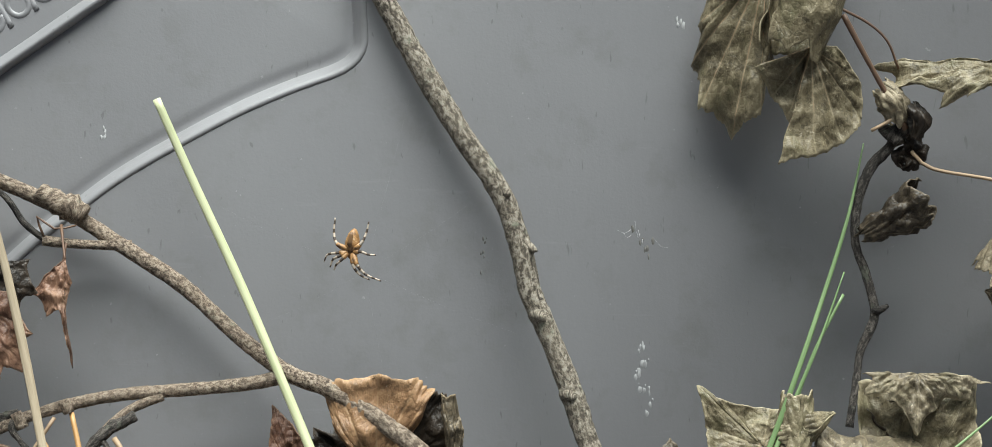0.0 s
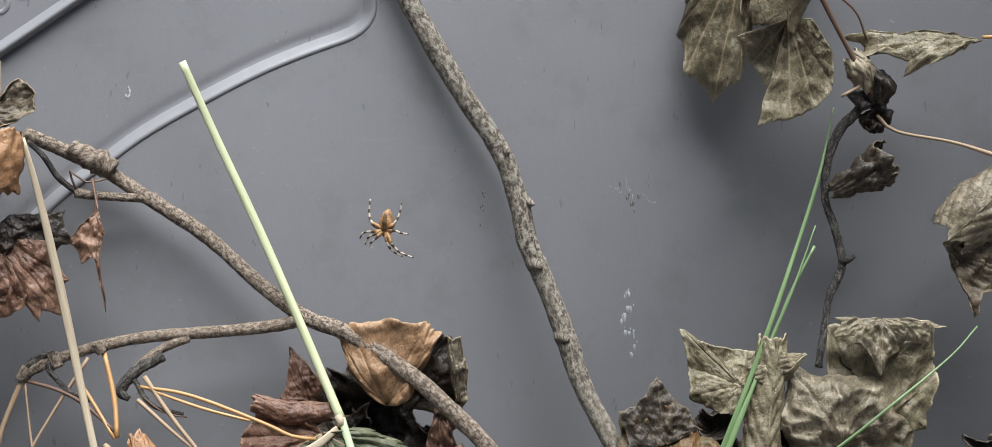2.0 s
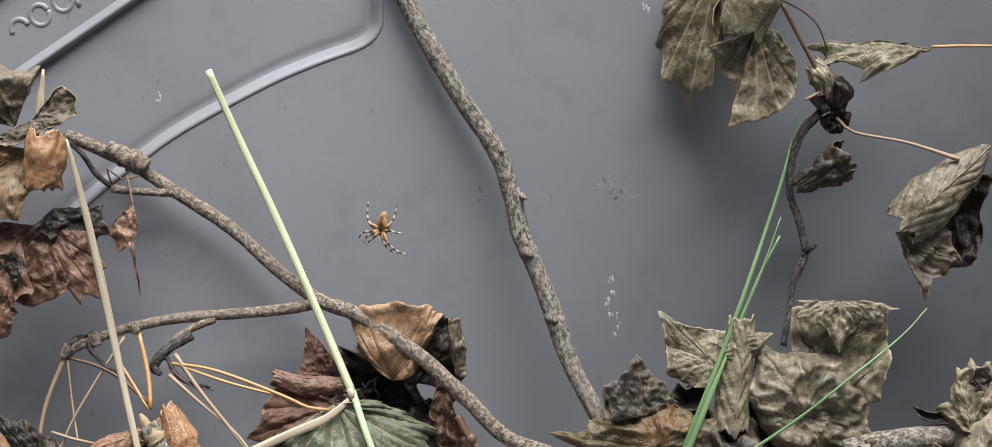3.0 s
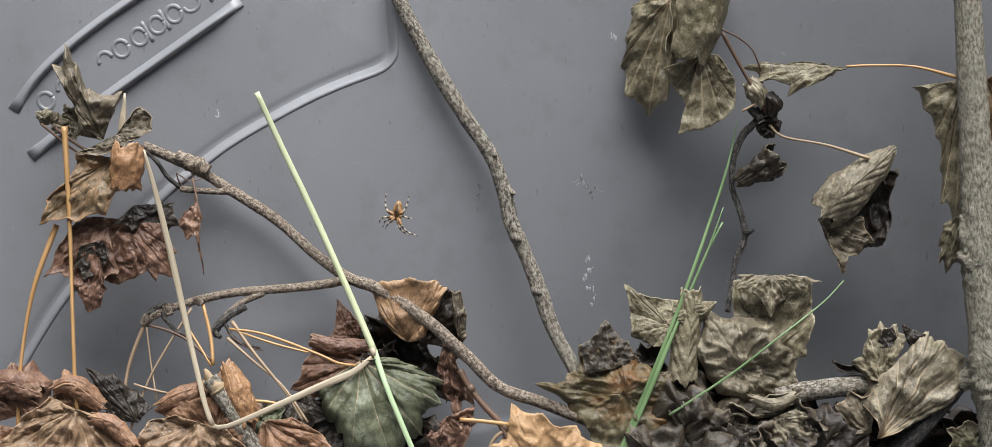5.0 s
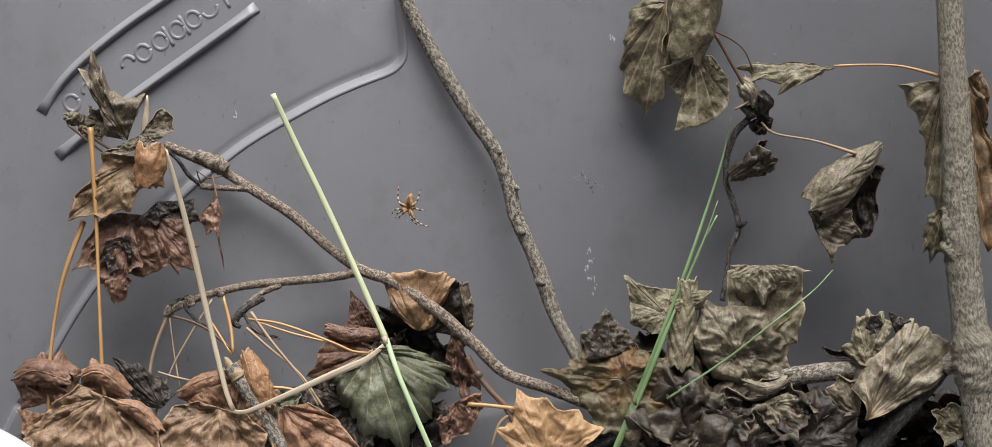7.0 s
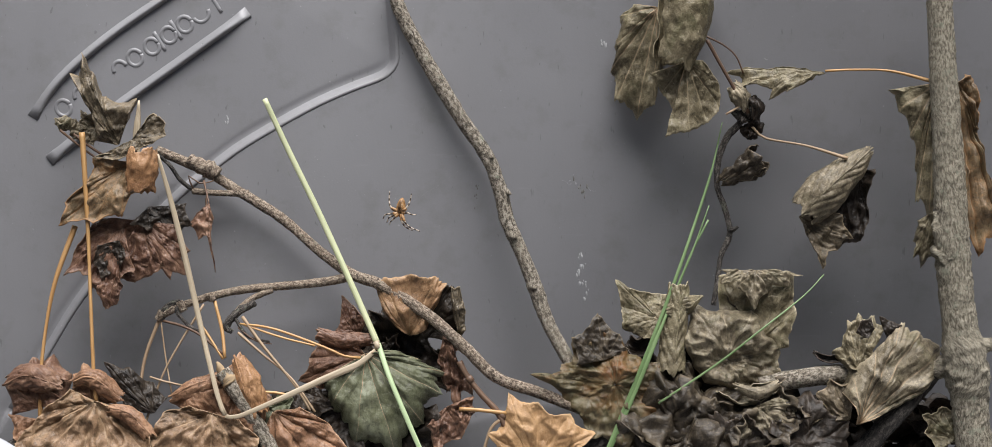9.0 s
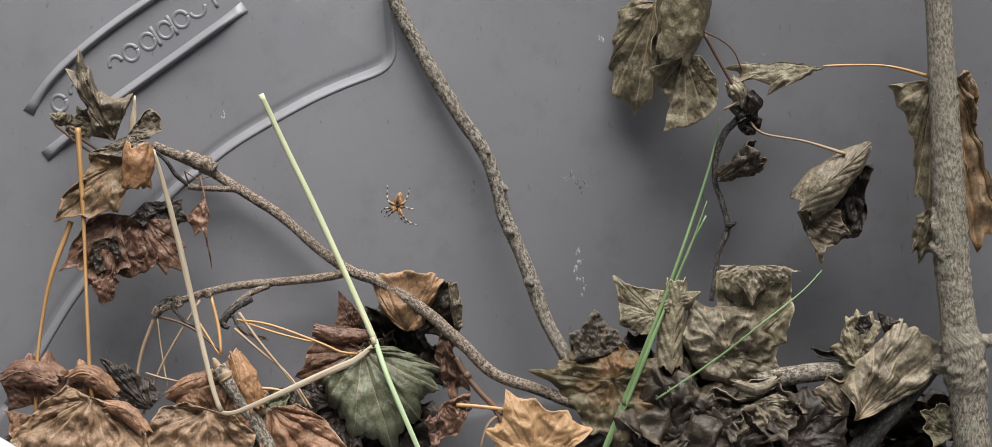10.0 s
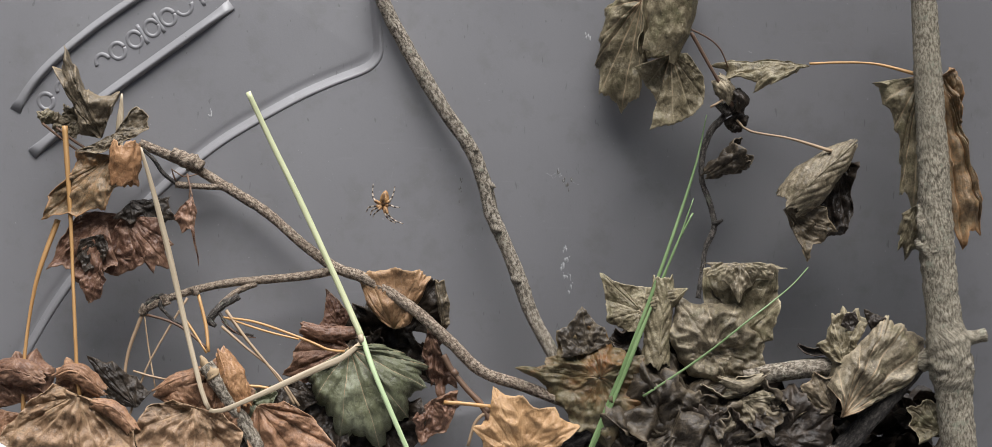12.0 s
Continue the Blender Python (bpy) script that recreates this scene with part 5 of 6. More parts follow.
draped("crumpled brown leaf drooping from a hood", (-0.0114, 0.0220, 0.0296), [(-0.0031, 0.0210, 0.0209), (-0.0015, 0.0210, 0.0096), (0.0063, 0.0210, -0.0080), (-0.0034, 0.0220, -0.0186), (-0.0099, 0.0230, -0.0073), (-0.0158, 0.0220, 0.0115)], PURPLE_LEAF, seed=45, sinus=0.18, pucker=0.05, crumple=0.136, arch=0.14)
plum = draped("plum-brown dry maple leaf with a folded edge", (-0.0573, 0.0330, 0.0164), [(-0.0642, 0.0320, 0.0274), (-0.0852, 0.0310, 0.0264), (-0.0915, 0.0300, 0.0143), (-0.0978, 0.0300, 0.0001), (-0.0844, 0.0320, -0.0049), (-0.0693, 0.0350, 0.0007)], PURPLE_LEAF, seed=46, sinus=0.1, pucker=0.06, crumple=0.051, arch=0.08, vein=VEIN)
rolled("", [(-0.0873, 0.0330, 0.0295), (-0.0715, 0.0340, 0.0253), (-0.0521, 0.0330, 0.0261)], [0.0034, 0.0045, 0.0034], PURPLE_LEAF, seed=91, opening=120, around=0.9, ribs=0.04, parent=plum)
draped("pointed plum-brown tip of a dry leaf", (-0.0628, 0.0200, 0.0260), [(-0.0772, 0.0200, 0.0289), (-0.0733, 0.0180, 0.0401), (-0.0732, 0.0160, 0.0518), (-0.0646, 0.0180, 0.0440), (-0.0569, 0.0200, 0.0366)], PURPLE_LEAF, seed=48, sinus=0.06, pucker=0.04, crumple=0.068, arch=0.06)
draped("fading green maple leaf with pale veins", (-0.0570, 0.0370, 0.0174), [(-0.0444, 0.0360, 0.0197), (-0.0363, 0.0350, 0.0189), (-0.0236, 0.0350, 0.0146), (-0.0094, 0.0340, 0.0064), (-0.0107, 0.0370, -0.0067), (-0.0216, 0.0390, -0.0237), (-0.0376, 0.0410, -0.0437), (-0.0621, 0.0410, -0.0380), (-0.0779, 0.0410, -0.0136), (-0.0872, 0.0390, 0.0002)], GREEN_LEAF, seed=42, sinus=0.13, pucker=0.035, crumple=0.051, arch=0.16, hem=-136, teeth=0.05, vein=VEIN)
draped("crumpled plum-brown leaf low beside the green leaf", (-0.0097, 0.0300, -0.0141), [(0.0063, 0.0270, -0.0075), (0.0079, 0.0280, -0.0179), (-0.0001, 0.0310, -0.0326), (-0.0149, 0.0340, -0.0406), (-0.0218, 0.0330, -0.0251)], PURPLE_LEAF, seed=49, sinus=0.14, pucker=0.05, crumple=0.136, arch=0.12)
# ---------------------------------------------------------------- the heap in the corner
draped("large tan-brown dry maple leaf with strong veins", (-0.2104, 0.0590, -0.0102), [(-0.1982, 0.0580, -0.0131), (-0.1787, 0.0600, -0.0287), (-0.1750, 0.0640, -0.0431), (-0.1946, 0.0670, -0.0556), (-0.2199, 0.0670, -0.0576), (-0.2442, 0.0640, -0.0474), (-0.2554, 0.0620, -0.0350), (-0.2424, 0.0590, -0.0178), (-0.2255, 0.0570, -0.0032)], SAND_LEAF, seed=51, sinus=0.05, pucker=0.055, crumple=0.1, arch=0.1, hem=80, teeth=0.01, vein=VEIN, stem_radius=0.0012, stem=[(-0.2122, 0.0580, 0.0014), (-0.2158, 0.0520, 0.0448), (-0.2191, 0.0470, 0.0914), (-0.2236, 0.0440, 0.1460)])
draped("crumpled reddish-brown dry leaf", (-0.2444, 0.0510, -0.0142), [(-0.2630, 0.0500, -0.0200), (-0.2669, 0.0470, -0.0015), (-0.2609, 0.0450, 0.0102), (-0.2506, 0.0450, 0.0139), (-0.2396, 0.0450, 0.0185), (-0.2279, 0.0470, 0.0047), (-0.2283, 0.0510, -0.0141)], PURPLE_LEAF, seed=52, sinus=0.14, pucker=0.07, crumple=0.085, arch=0.14, hem=-136, stem_radius=0.0012, stem=[(-0.2446, 0.0530, -0.0195), (-0.2442, 0.0500, 0.0151), (-0.2389, 0.0460, 0.0554), (-0.2276, 0.0420, 0.0913)])
draped("tan crumpled dry leaf low in the corner", (-0.2451, 0.0540, -0.0212), [(-0.2635, 0.0510, -0.0181), (-0.2584, 0.0560, -0.0321), (-0.2507, 0.0600, -0.0425), (-0.2326, 0.0600, -0.0351), (-0.2279, 0.0570, -0.0208)], BROWN_LEAF, seed=50, sinus=0.12, pucker=0.07, crumple=0.085, arch=0.1)
draped("curled reddish-brown dry leaf", (-0.2113, 0.0550, -0.0135), [(-0.2279, 0.0530, -0.0073), (-0.2260, 0.0520, 0.0051), (-0.2205, 0.0510, 0.0117), (-0.2092, 0.0520, 0.0075), (-0.1954, 0.0540, -0.0091)], BROWN_LEAF, seed=53, sinus=0.1, pucker=0.06, crumple=0.085, arch=0.12, hem=-136)
draped("dark withered leaf with fanned veins", (-0.1800, 0.0460, -0.0178), [(-0.1974, 0.0440, -0.0163), (-0.2040, 0.0410, -0.0018), (-0.2096, 0.0400, 0.0117), (-0.1954, 0.0400, 0.0082), (-0.1818, 0.0410, 0.0002), (-0.1716, 0.0440, -0.0087)], DARK_LEAF, seed=54, sinus=0.1, pucker=0.08, crumple=0.068, arch=0.08)
draped("reddish-brown dry leaf with a raised edge", (-0.1350, 0.0510, -0.0224), [(-0.1576, 0.0520, -0.0170), (-0.1711, 0.0510, -0.0099), (-0.1583, 0.0490, 0.0000), (-0.1416, 0.0475, 0.0085), (-0.1294, 0.0460, 0.0185), (-0.1180, 0.0475, 0.0058), (-0.1103, 0.0500, -0.0064), (-0.1139, 0.0540, -0.0310)], BROWN_LEAF, seed=66, sinus=0.1, pucker=0.06, crumple=0.085, arch=0.08, hem=-102)
draped("tan-brown dry maple leaf with strong veins", (-0.1442, 0.0580, -0.0162), [(-0.1561, 0.0570, -0.0128), (-0.1708, 0.0565, -0.0159), (-0.1789, 0.0590, -0.0310), (-0.1718, 0.0630, -0.0487), (-0.1440, 0.0660, -0.0581), (-0.1201, 0.0620, -0.0465), (-0.1162, 0.0590, -0.0305), (-0.1282, 0.0575, -0.0191)], SAND_LEAF, seed=55, sinus=0.05, pucker=0.055, crumple=0.1, arch=0.1, hem=90, teeth=0.01, vein=VEIN)
draped("brown dry maple leaf spread flat with pale veins", (-0.1096, 0.0490, -0.0161), [(-0.1179, 0.0520, -0.0313), (-0.1062, 0.0560, -0.0497), (-0.0817, 0.0560, -0.0506), (-0.0634, 0.0530, -0.0402), (-0.0771, 0.0490, -0.0232), (-0.0943, 0.0470, -0.0139)], BROWN_LEAF, seed=57, sinus=0.05, pucker=0.08, crumple=0.07, hem=70, arch=0.08, vein=VEIN)
draped("dark brown leaf low under the green leaf", (-0.0972, 0.0350, -0.0040), [(-0.1119, 0.0360, -0.0078), (-0.1078, 0.0390, -0.0178), (-0.0854, 0.0400, -0.0212), (-0.0708, 0.0380, -0.0139), (-0.0842, 0.0350, -0.0031)], DARK_LEAF, seed=67, sinus=0.12, pucker=0.05, crumple=0.085, arch=0.06)
rolled("rolled reddish-brown dry leaf edge", [(-0.1701, 0.0520, -0.0098), (-0.1554, 0.0530, -0.0029), (-0.1387, 0.0520, 0.0037)], [0.0026, 0.0053, 0.0042], BROWN_LEAF, seed=56, opening=150, around=0.9, ribs=0.05, crumple=0.1, ragged=0.14)
rolled("orange-brown dry leaf rolled behind a short stick", [(-0.1312, 0.0490, 0.0175), (-0.1242, 0.0510, 0.0016), (-0.1172, 0.0520, -0.0188)], [0.0034, 0.0072, 0.0060], TAN_LEAF, seed=58, opening=200, around=0.7, ribs=0.06, crumple=0.1, ragged=0.14)
rolled("curled tan edge of a dry leaf", [(-0.2049, 0.0610, -0.0129), (-0.1899, 0.0630, -0.0176), (-0.1765, 0.0640, -0.0312)], [0.0023, 0.0045, 0.0034], BROWN_LEAF, seed=151, opening=160, around=0.8, ribs=0.05, crumple=0.1, ragged=0.16)
rolled("crumpled reddish roll of a dry leaf", [(-0.2649, 0.0520, -0.0018), (-0.2497, 0.0540, 0.0036), (-0.2294, 0.0530, -0.0036)], [0.0038, 0.0076, 0.0053], PURPLE_LEAF, seed=152, opening=170, around=0.8, ribs=0.08, crumple=0.14, ragged=0.16)
rolled("curled reddish-brown dry leaf edge", [(-0.2263, 0.0570, -0.0003), (-0.2130, 0.0580, 0.0035), (-0.1953, 0.0580, -0.0094)], [0.0023, 0.0057, 0.0038], BROWN_LEAF, seed=153, opening=170, around=0.8, ribs=0.06, crumple=0.12, ragged=0.16)
rolled("grey-tan curled edge of a damp leaf", [(0.1601, 0.0330, 0.0005), (0.1749, 0.0340, -0.0038), (0.1885, 0.0330, 0.0030)], [0.0019, 0.0034, 0.0019], ASH_LEAF, seed=154, opening=160, around=0.6, ribs=0.03, crumple=0.08, ragged=0.14)
# ---------------------------------------------------------------- the bunch hanging on the twig's end
draped("twisted grey-brown withered leaf standing on end", (-0.2031, 0.0410, 0.1390), [(-0.2165, 0.0410, 0.1422), (-0.2225, 0.0415, 0.1628), (-0.2307, 0.0420, 0.1805), (-0.2261, 0.0430, 0.1930), (-0.2193, 0.0435, 0.1820), (-0.2103, 0.0435, 0.1673), (-0.1928, 0.0420, 0.1672), (-0.1993, 0.0420, 0.1519)], UMBER_LEAF, seed=71, sinus=0.12, pucker=0.05, crumple=0.085, arch=0.1, hem=-102, teeth=0.025)
draped("grey withered flap wrapped round a twisted leaf", (-0.1942, 0.0450, 0.1415), [(-0.2061, 0.0440, 0.1333), (-0.2166, 0.0435, 0.1302), (-0.2020, 0.0460, 0.1295), (-0.1937, 0.0470, 0.1333), (-0.1836, 0.0460, 0.1378), (-0.1737, 0.0440, 0.1439), (-0.1748, 0.0425, 0.1514), (-0.1816, 0.0420, 0.1580), (-0.1882, 0.0440, 0.1490)], UMBER_LEAF, seed=72, sinus=0.05, pucker=0.04, crumple=0.085, arch=0.14, hem=136)
draped("broad tan and grey dry leaf hanging in the bunch", (-0.1962, 0.0420, 0.1290), [(-0.2164, 0.0410, 0.1311), (-0.2222, 0.0410, 0.1147), (-0.2334, 0.0400, 0.1035), (-0.2359, 0.0400, 0.0909), (-0.2155, 0.0435, 0.0918), (-0.1976, 0.0445, 0.0971), (-0.1905, 0.0435, 0.1105)], WARM_LEAF, seed=73, sinus=0.1, pucker=0.05, crumple=0.068, arch=0.1, hem=102)
rolled("rolled light brown dry leaf with a torn end", [(-0.1871, 0.0470, 0.1392), (-0.1876, 0.0480, 0.1252), (-0.1882, 0.0480, 0.1090)], [0.0076, 0.0087, 0.0079], TAN_LEAF, seed=74, opening=-120, around=1.0, ribs=0.03, crumple=0.085, ragged=0.2)
low_leaf = draped("dark plum-brown withered leaf hanging low in the bunch", (-0.2003, 0.0380, 0.0945), [(-0.2167, 0.0380, 0.0933), (-0.2279, 0.0370, 0.0776), (-0.2337, 0.0370, 0.0626), (-0.2209, 0.0380, 0.0635), (-0.2176, 0.0390, 0.0535), (-0.2076, 0.0400, 0.0425), (-0.2002, 0.0400, 0.0474), (-0.1998, 0.0390, 0.0585), (-0.1910, 0.0385, 0.0631)], PURPLE_LEAF, seed=75, sinus=0.06, pucker=0.04, crumple=0.09, arch=0.1, hem=60)
draped("", (-0.1873, 0.0400, 0.0943), [(-0.2126, 0.0400, 0.0963), (-0.2214, 0.0400, 0.0843), (-0.2120, 0.0410, 0.0629), (-0.1925, 0.0420, 0.0580), (-0.1756, 0.0420, 0.0655), (-0.1740, 0.0400, 0.0922)], PURPLE_LEAF, seed=177, sinus=0.08, pucker=0.04, crumple=0.09, arch=0.05, parent=low_leaf)
# Dark piece laid over the plum leaf to paint its deep shaded cavity.
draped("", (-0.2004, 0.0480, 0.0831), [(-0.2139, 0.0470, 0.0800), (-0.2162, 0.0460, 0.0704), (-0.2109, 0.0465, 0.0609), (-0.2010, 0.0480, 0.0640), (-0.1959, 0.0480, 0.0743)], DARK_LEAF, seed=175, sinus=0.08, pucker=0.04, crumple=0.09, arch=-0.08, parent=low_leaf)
draped("", (-0.2010, 0.0480, 0.0640), [(-0.2109, 0.0465, 0.0631), (-0.2138, 0.0460, 0.0535), (-0.2070, 0.0465, 0.0432), (-0.2017, 0.0475, 0.0455), (-0.1980, 0.0480, 0.0566)], PURPLE_LEAF, seed=176, sinus=0.08, pucker=0.04, crumple=0.08, arch=0.08, parent=low_leaf)
draped("dark brown withered leaf deep in the bunch", (-0.1850, 0.0390, 0.1032), [(-0.1951, 0.0420, 0.0935), (-0.1841, 0.0410, 0.0899), (-0.1749, 0.0390, 0.0959), (-0.1625, 0.0380, 0.1049), (-0.1595, 0.0375, 0.0931), (-0.1653, 0.0380, 0.0819)], DARK_LEAF, seed=80, sinus=0.16, pucker=0.05, crumple=0.085, arch=0.08)
draped("plum-brown withered leaf hanging with lobed edge", (-0.1896, 0.0400, 0.0946), [(-0.2012, 0.0400, 0.0741), (-0.1959, 0.0400, 0.0623), (-0.1802, 0.0410, 0.0662), (-0.1705, 0.0410, 0.0603), (-0.1614, 0.0400, 0.0626), (-0.1599, 0.0390, 0.0775), (-0.1654, 0.0380, 0.0923)], PURPLE_LEAF, seed=76, sinus=0.14, pucker=0.06, crumple=0.068, arch=0.1)
draped("small dark curled leaf with a withered tail", (-0.1504, 0.0350, 0.1058), [(-0.1570, 0.0350, 0.0987), (-0.1622, 0.0350, 0.0923), (-0.1559, 0.0365, 0.0842), (-0.1492, 0.0365, 0.0820), (-0.1463, 0.0370, 0.0642), (-0.1478, 0.0360, 0.0839), (-0.1473, 0.0350, 0.0962)], PURPLE_LEAF, seed=77, sinus=0.1, pucker=0.05, crumple=0.085, arch=0.12, stem_material=DARK_PETIOLE, stem_radius=0.0005, stem=[(-0.1530, 0.0280, 0.1119), (-0.1558, 0.0200, 0.1188)])
# ---------------------------------------------------------------- small, shrivelled and dark leaves, some coloured for the shade between others
leaf("tiny balled-up dark leaf with a long tan stalk", (0.1730, 0.0120, 0.1546), (0.1773, 0.0140, 0.1508), DARK_LEAF, bends=((0, 0.1, -4, 0), (180, 0.1, -4, 0), (90, 0.1, -4, 0), (270, 0.1, -4, 0)), crumple=0.08, seed=25, size=2.4, stem=[(0.1808, 0.0140, 0.1478), (0.2045, 0.0200, 0.1431), (0.2284, 0.0230, 0.1357)], stem_material=PALE_PETIOLE, stem_radius=0.0008)
rolled("small dark curl with a pale edge", [(0.0976, 0.0126, 0.0251), (0.1051, 0.0143, 0.0199), (0.1141, 0.0143, 0.0276)], [0.0040, 0.0060, 0.0040], DARK_LEAF, seed=120, opening=-20, around=0.7, crumple=0.15)
# The dark colours of these low leaves include the shade of the heap's hollows.
leaf("dark crumpled leaf at the shaded bottom of the heap", (0.1412, 0.0260, -0.0135), (0.1221, 0.0324, -0.0506), DEEP_BROWN_LEAF, tilt=20, bends=((0, 0.3, -3.5, 0), (180, 0.3, 3.5, 0)), crumple=0.11, seed=35, size=1.3, wide=1.1, lobed=0.1)
leaf("dark grey crumpled leaf at the shaded bottom of the heap", (0.1789, 0.0304, -0.0157), (0.1931, 0.0364, -0.0388), DEEP_BROWN_LEAF, tilt=10, bends=((0, 0.3, -3.5, 0), (180, 0.35, 3.0, 0), (270, 0.4, -3.0, 0)), crumple=0.11, pucker=0.03, seed=36, size=1.1, wide=1.1, lobed=0.1)
leaf("dark crumpled leaf in the shaded middle of the heap", (0.1258, 0.0316, -0.0319), (0.1559, 0.0285, -0.0131), DEEP_BROWN_LEAF, tilt=6, bends=((0, 0.3, 3.5, 0), (180, 0.3, -3.0, 0)), crumple=0.11, seed=63, size=1.3, wide=1.1, lobed=0.2)
leaf("leaf coloured dark for the shade behind the heap", (0.1199, 0.0140, -0.0149), (0.1469, 0.0076, 0.0153), DARK_LEAF, tilt=0, bends=((0, 0.3, 2.0, 0),), crumple=0.055, seed=64, wide=1.0, size=1.1)
leaf("leaf coloured dark for the shade low beside a branch", (0.2039, 0.0340, -0.0344), (0.2308, 0.0287, -0.0197), DARK_LEAF, tilt=0, bends=((0, 0.3, 3, 0), (180, 0.3, -3, 0)), crumple=0.055, seed=127, wide=1.1, size=1.2)
leaf("leaf coloured dark for the shade low beside a branch", (0.1626, 0.0356, -0.0422), (0.1408, 0.0299, -0.0169), DARK_LEAF, tilt=4, bends=((0, 0.3, 3, 0), (180, 0.3, -3, 0)), crumple=0.055, seed=128, wide=1.1, size=1.1)
leaf("leaf coloured dark for the shade under a rust-spotted leaf", (0.1109, 0.0316, -0.0433), (0.1150, 0.0246, -0.0064), DEEP_BROWN_LEAF, tilt=0, bends=((0, 0.4, 3, 0), (180, 0.3, -3, 0)), crumple=0.11, seed=129, wide=0.9, size=1.1)
# Near-black under the green leaf and behind the hood: gap shade put into colour.
leaf("flap coloured dark for the shade under a green leaf", (-0.0688, 0.0350, -0.0151), (-0.0609, 0.0380, -0.0483), DARK_LEAF, tilt=6, bends=((0, 0.4, -2.4, 0), (180, 0.4, 2.4, 0)), crumple=0.08, seed=131, size=1.1, wide=1.0, lobed=0.5)
leaf("withered leaf coloured dark for the shade behind the tan leaf", (-0.0404, 0.0100, 0.0134), (-0.0560, 0.0080, 0.0437), DARK_LEAF, tilt=0, bends=((0, 0.3, 3, 0), (180, 0.3, 3, 0)), crumple=0.10, seed=44, size=1.2, lobed=0.2)
leaf("dull green withered leaf low in the heap", (-0.1134, 0.0390, -0.0152), (-0.1166, 0.0410, -0.0373), GREEN_LEAF, tilt=4, bends=((0, 0.4, -3, 0), (180, 0.4, 3, 0)), crumple=0.08, seed=58, size=1.1, lobed=0.2)
leaf("dark leaf low in the heap", (-0.0393, 0.0250, -0.0232), (-0.0540, 0.0270, -0.0534), DARK_LEAF, tilt=4, bends=((0, 0.4, 2, 0),), crumple=0.08, seed=60, size=1.3)
leaf("grey withered flap beside a twisted leaf", (-0.2181, 0.0350, 0.1480), (-0.2276, 0.0350, 0.1610), ASH_LEAF, tilt=0, bends=((0, 0.2, 3, 0),), crumple=0.10, seed=81, size=1.0, wide=0.8, lobed=0.3)
leaf("crumpled pale tip of a withered leaf", (-0.2303, 0.0390, 0.1484), (-0.2421, 0.0400, 0.1550), ASH_LEAF, tilt=0, bends=((0, 0.0, -5, 0), (180, 0.0, -5, 0)), crumple=0.10, seed=78, size=1.0, wide=0.7, lobed=0.2)
rolled("small rolled dark grey-brown leaf on a dark stem", [(0.1517, 0.0100, 0.1202), (0.1604, 0.0120, 0.1248), (0.1700, 0.0140, 0.1302), (0.1810, 0.0160, 0.1363)], [0.0022, 0.0050, 0.0068, 0.0080], DEEP_BROWN_LEAF, seed=24, opening=70, around=1.0, ragged=0.24, crumple=0.24)
rolled("rolled grey-tan withered leaf standing upright in the heap", [(0.1290, 0.0205, 0.0622), (0.1277, 0.0209, 0.0463), (0.1255, 0.0214, 0.0274), (0.1232, 0.0237, 0.0042)], [0.0052, 0.0064, 0.0068, 0.0080], GREY_LEAF, seed=33, opening=170, around=0.85, ribs=0.14, ragged=0.12, crumple=0.07)
rolled("pointed grey-tan flap beside a rolled leaf", [(0.1209, 0.0205, 0.0416), (0.1314, 0.0209, 0.0471), (0.1434, 0.0205, 0.0532)], [0.0060, 0.0058, 0.0006], GREY_LEAF, seed=121, opening=200, around=0.5, crumple=0.14)
rolled("dark curl under the rolled edge of a grey leaf", [(0.1577, 0.0151, 0.0571), (0.1660, 0.0160, 0.0503), (0.1736, 0.0160, 0.0451)], [0.0030, 0.0055, 0.0030], DARK_LEAF, seed=132, opening=0, around=0.55, crumple=0.15)
rolled("crescent-edged damp leaf under a crumpled leaf", [(0.1515, 0.0270, 0.0003), (0.1689, 0.0290, -0.0054), (0.1904, 0.0270, 0.0014)], [0.0040, 0.0060, 0.0030], ASH_LEAF, seed=124, opening=-20, around=0.6, crumple=0.10, ribs=0.0)
# Near-black leaves painting the shaded hollows at the heap's foot.
leaf("leaf coloured dark for the shade at the foot of the heap", (0.2101, 0.0200, -0.0322), (0.2224, 0.0128, -0.0063), DARK_LEAF, tilt=0, bends=((0, 0.3, 3.0, 0),), crumple=0.10, seed=92, wide=1.0, size=1.1)
leaf("leaf coloured dark for the shade at the foot of the heap", (0.1646, 0.0220, -0.0477), (0.1876, 0.0180, -0.0213), DARK_LEAF, tilt=0, bends=((0, 0.3, -3.0, 0),), crumple=0.10, seed=93, wide=1.0, size=1.1)
leaf("leaf coloured dark for the shade at the foot of the heap", (0.1043, 0.0220, -0.0447), (0.1157, 0.0173, -0.0185), DARK_LEAF, tilt=0, bends=((0, 0.3, 3.0, 0),), crumple=0.10, seed=94, wide=1.0, size=1.1)
leaf("leaf coloured dark for the shade at the foot of the heap", (0.1431, 0.0085, 0.0000), (0.1547, 0.0059, 0.0230), DARK_LEAF, tilt=0, bends=((0, 0.3, 3.0, 0),), crumple=0.10, seed=95, wide=1.0, size=1.0)
# Two leaves darkened to paint the black gaps below the hood.
leaf("near-black leaf filling the shaded gap under the tan hood", (-0.0478, 0.0120, 0.0077), (-0.0596, 0.0100, 0.0304), DARK_LEAF, tilt=0, bends=((0, 0.3, 3.0, 0),), crumple=0.10, seed=96, wide=0.9, size=1.0)
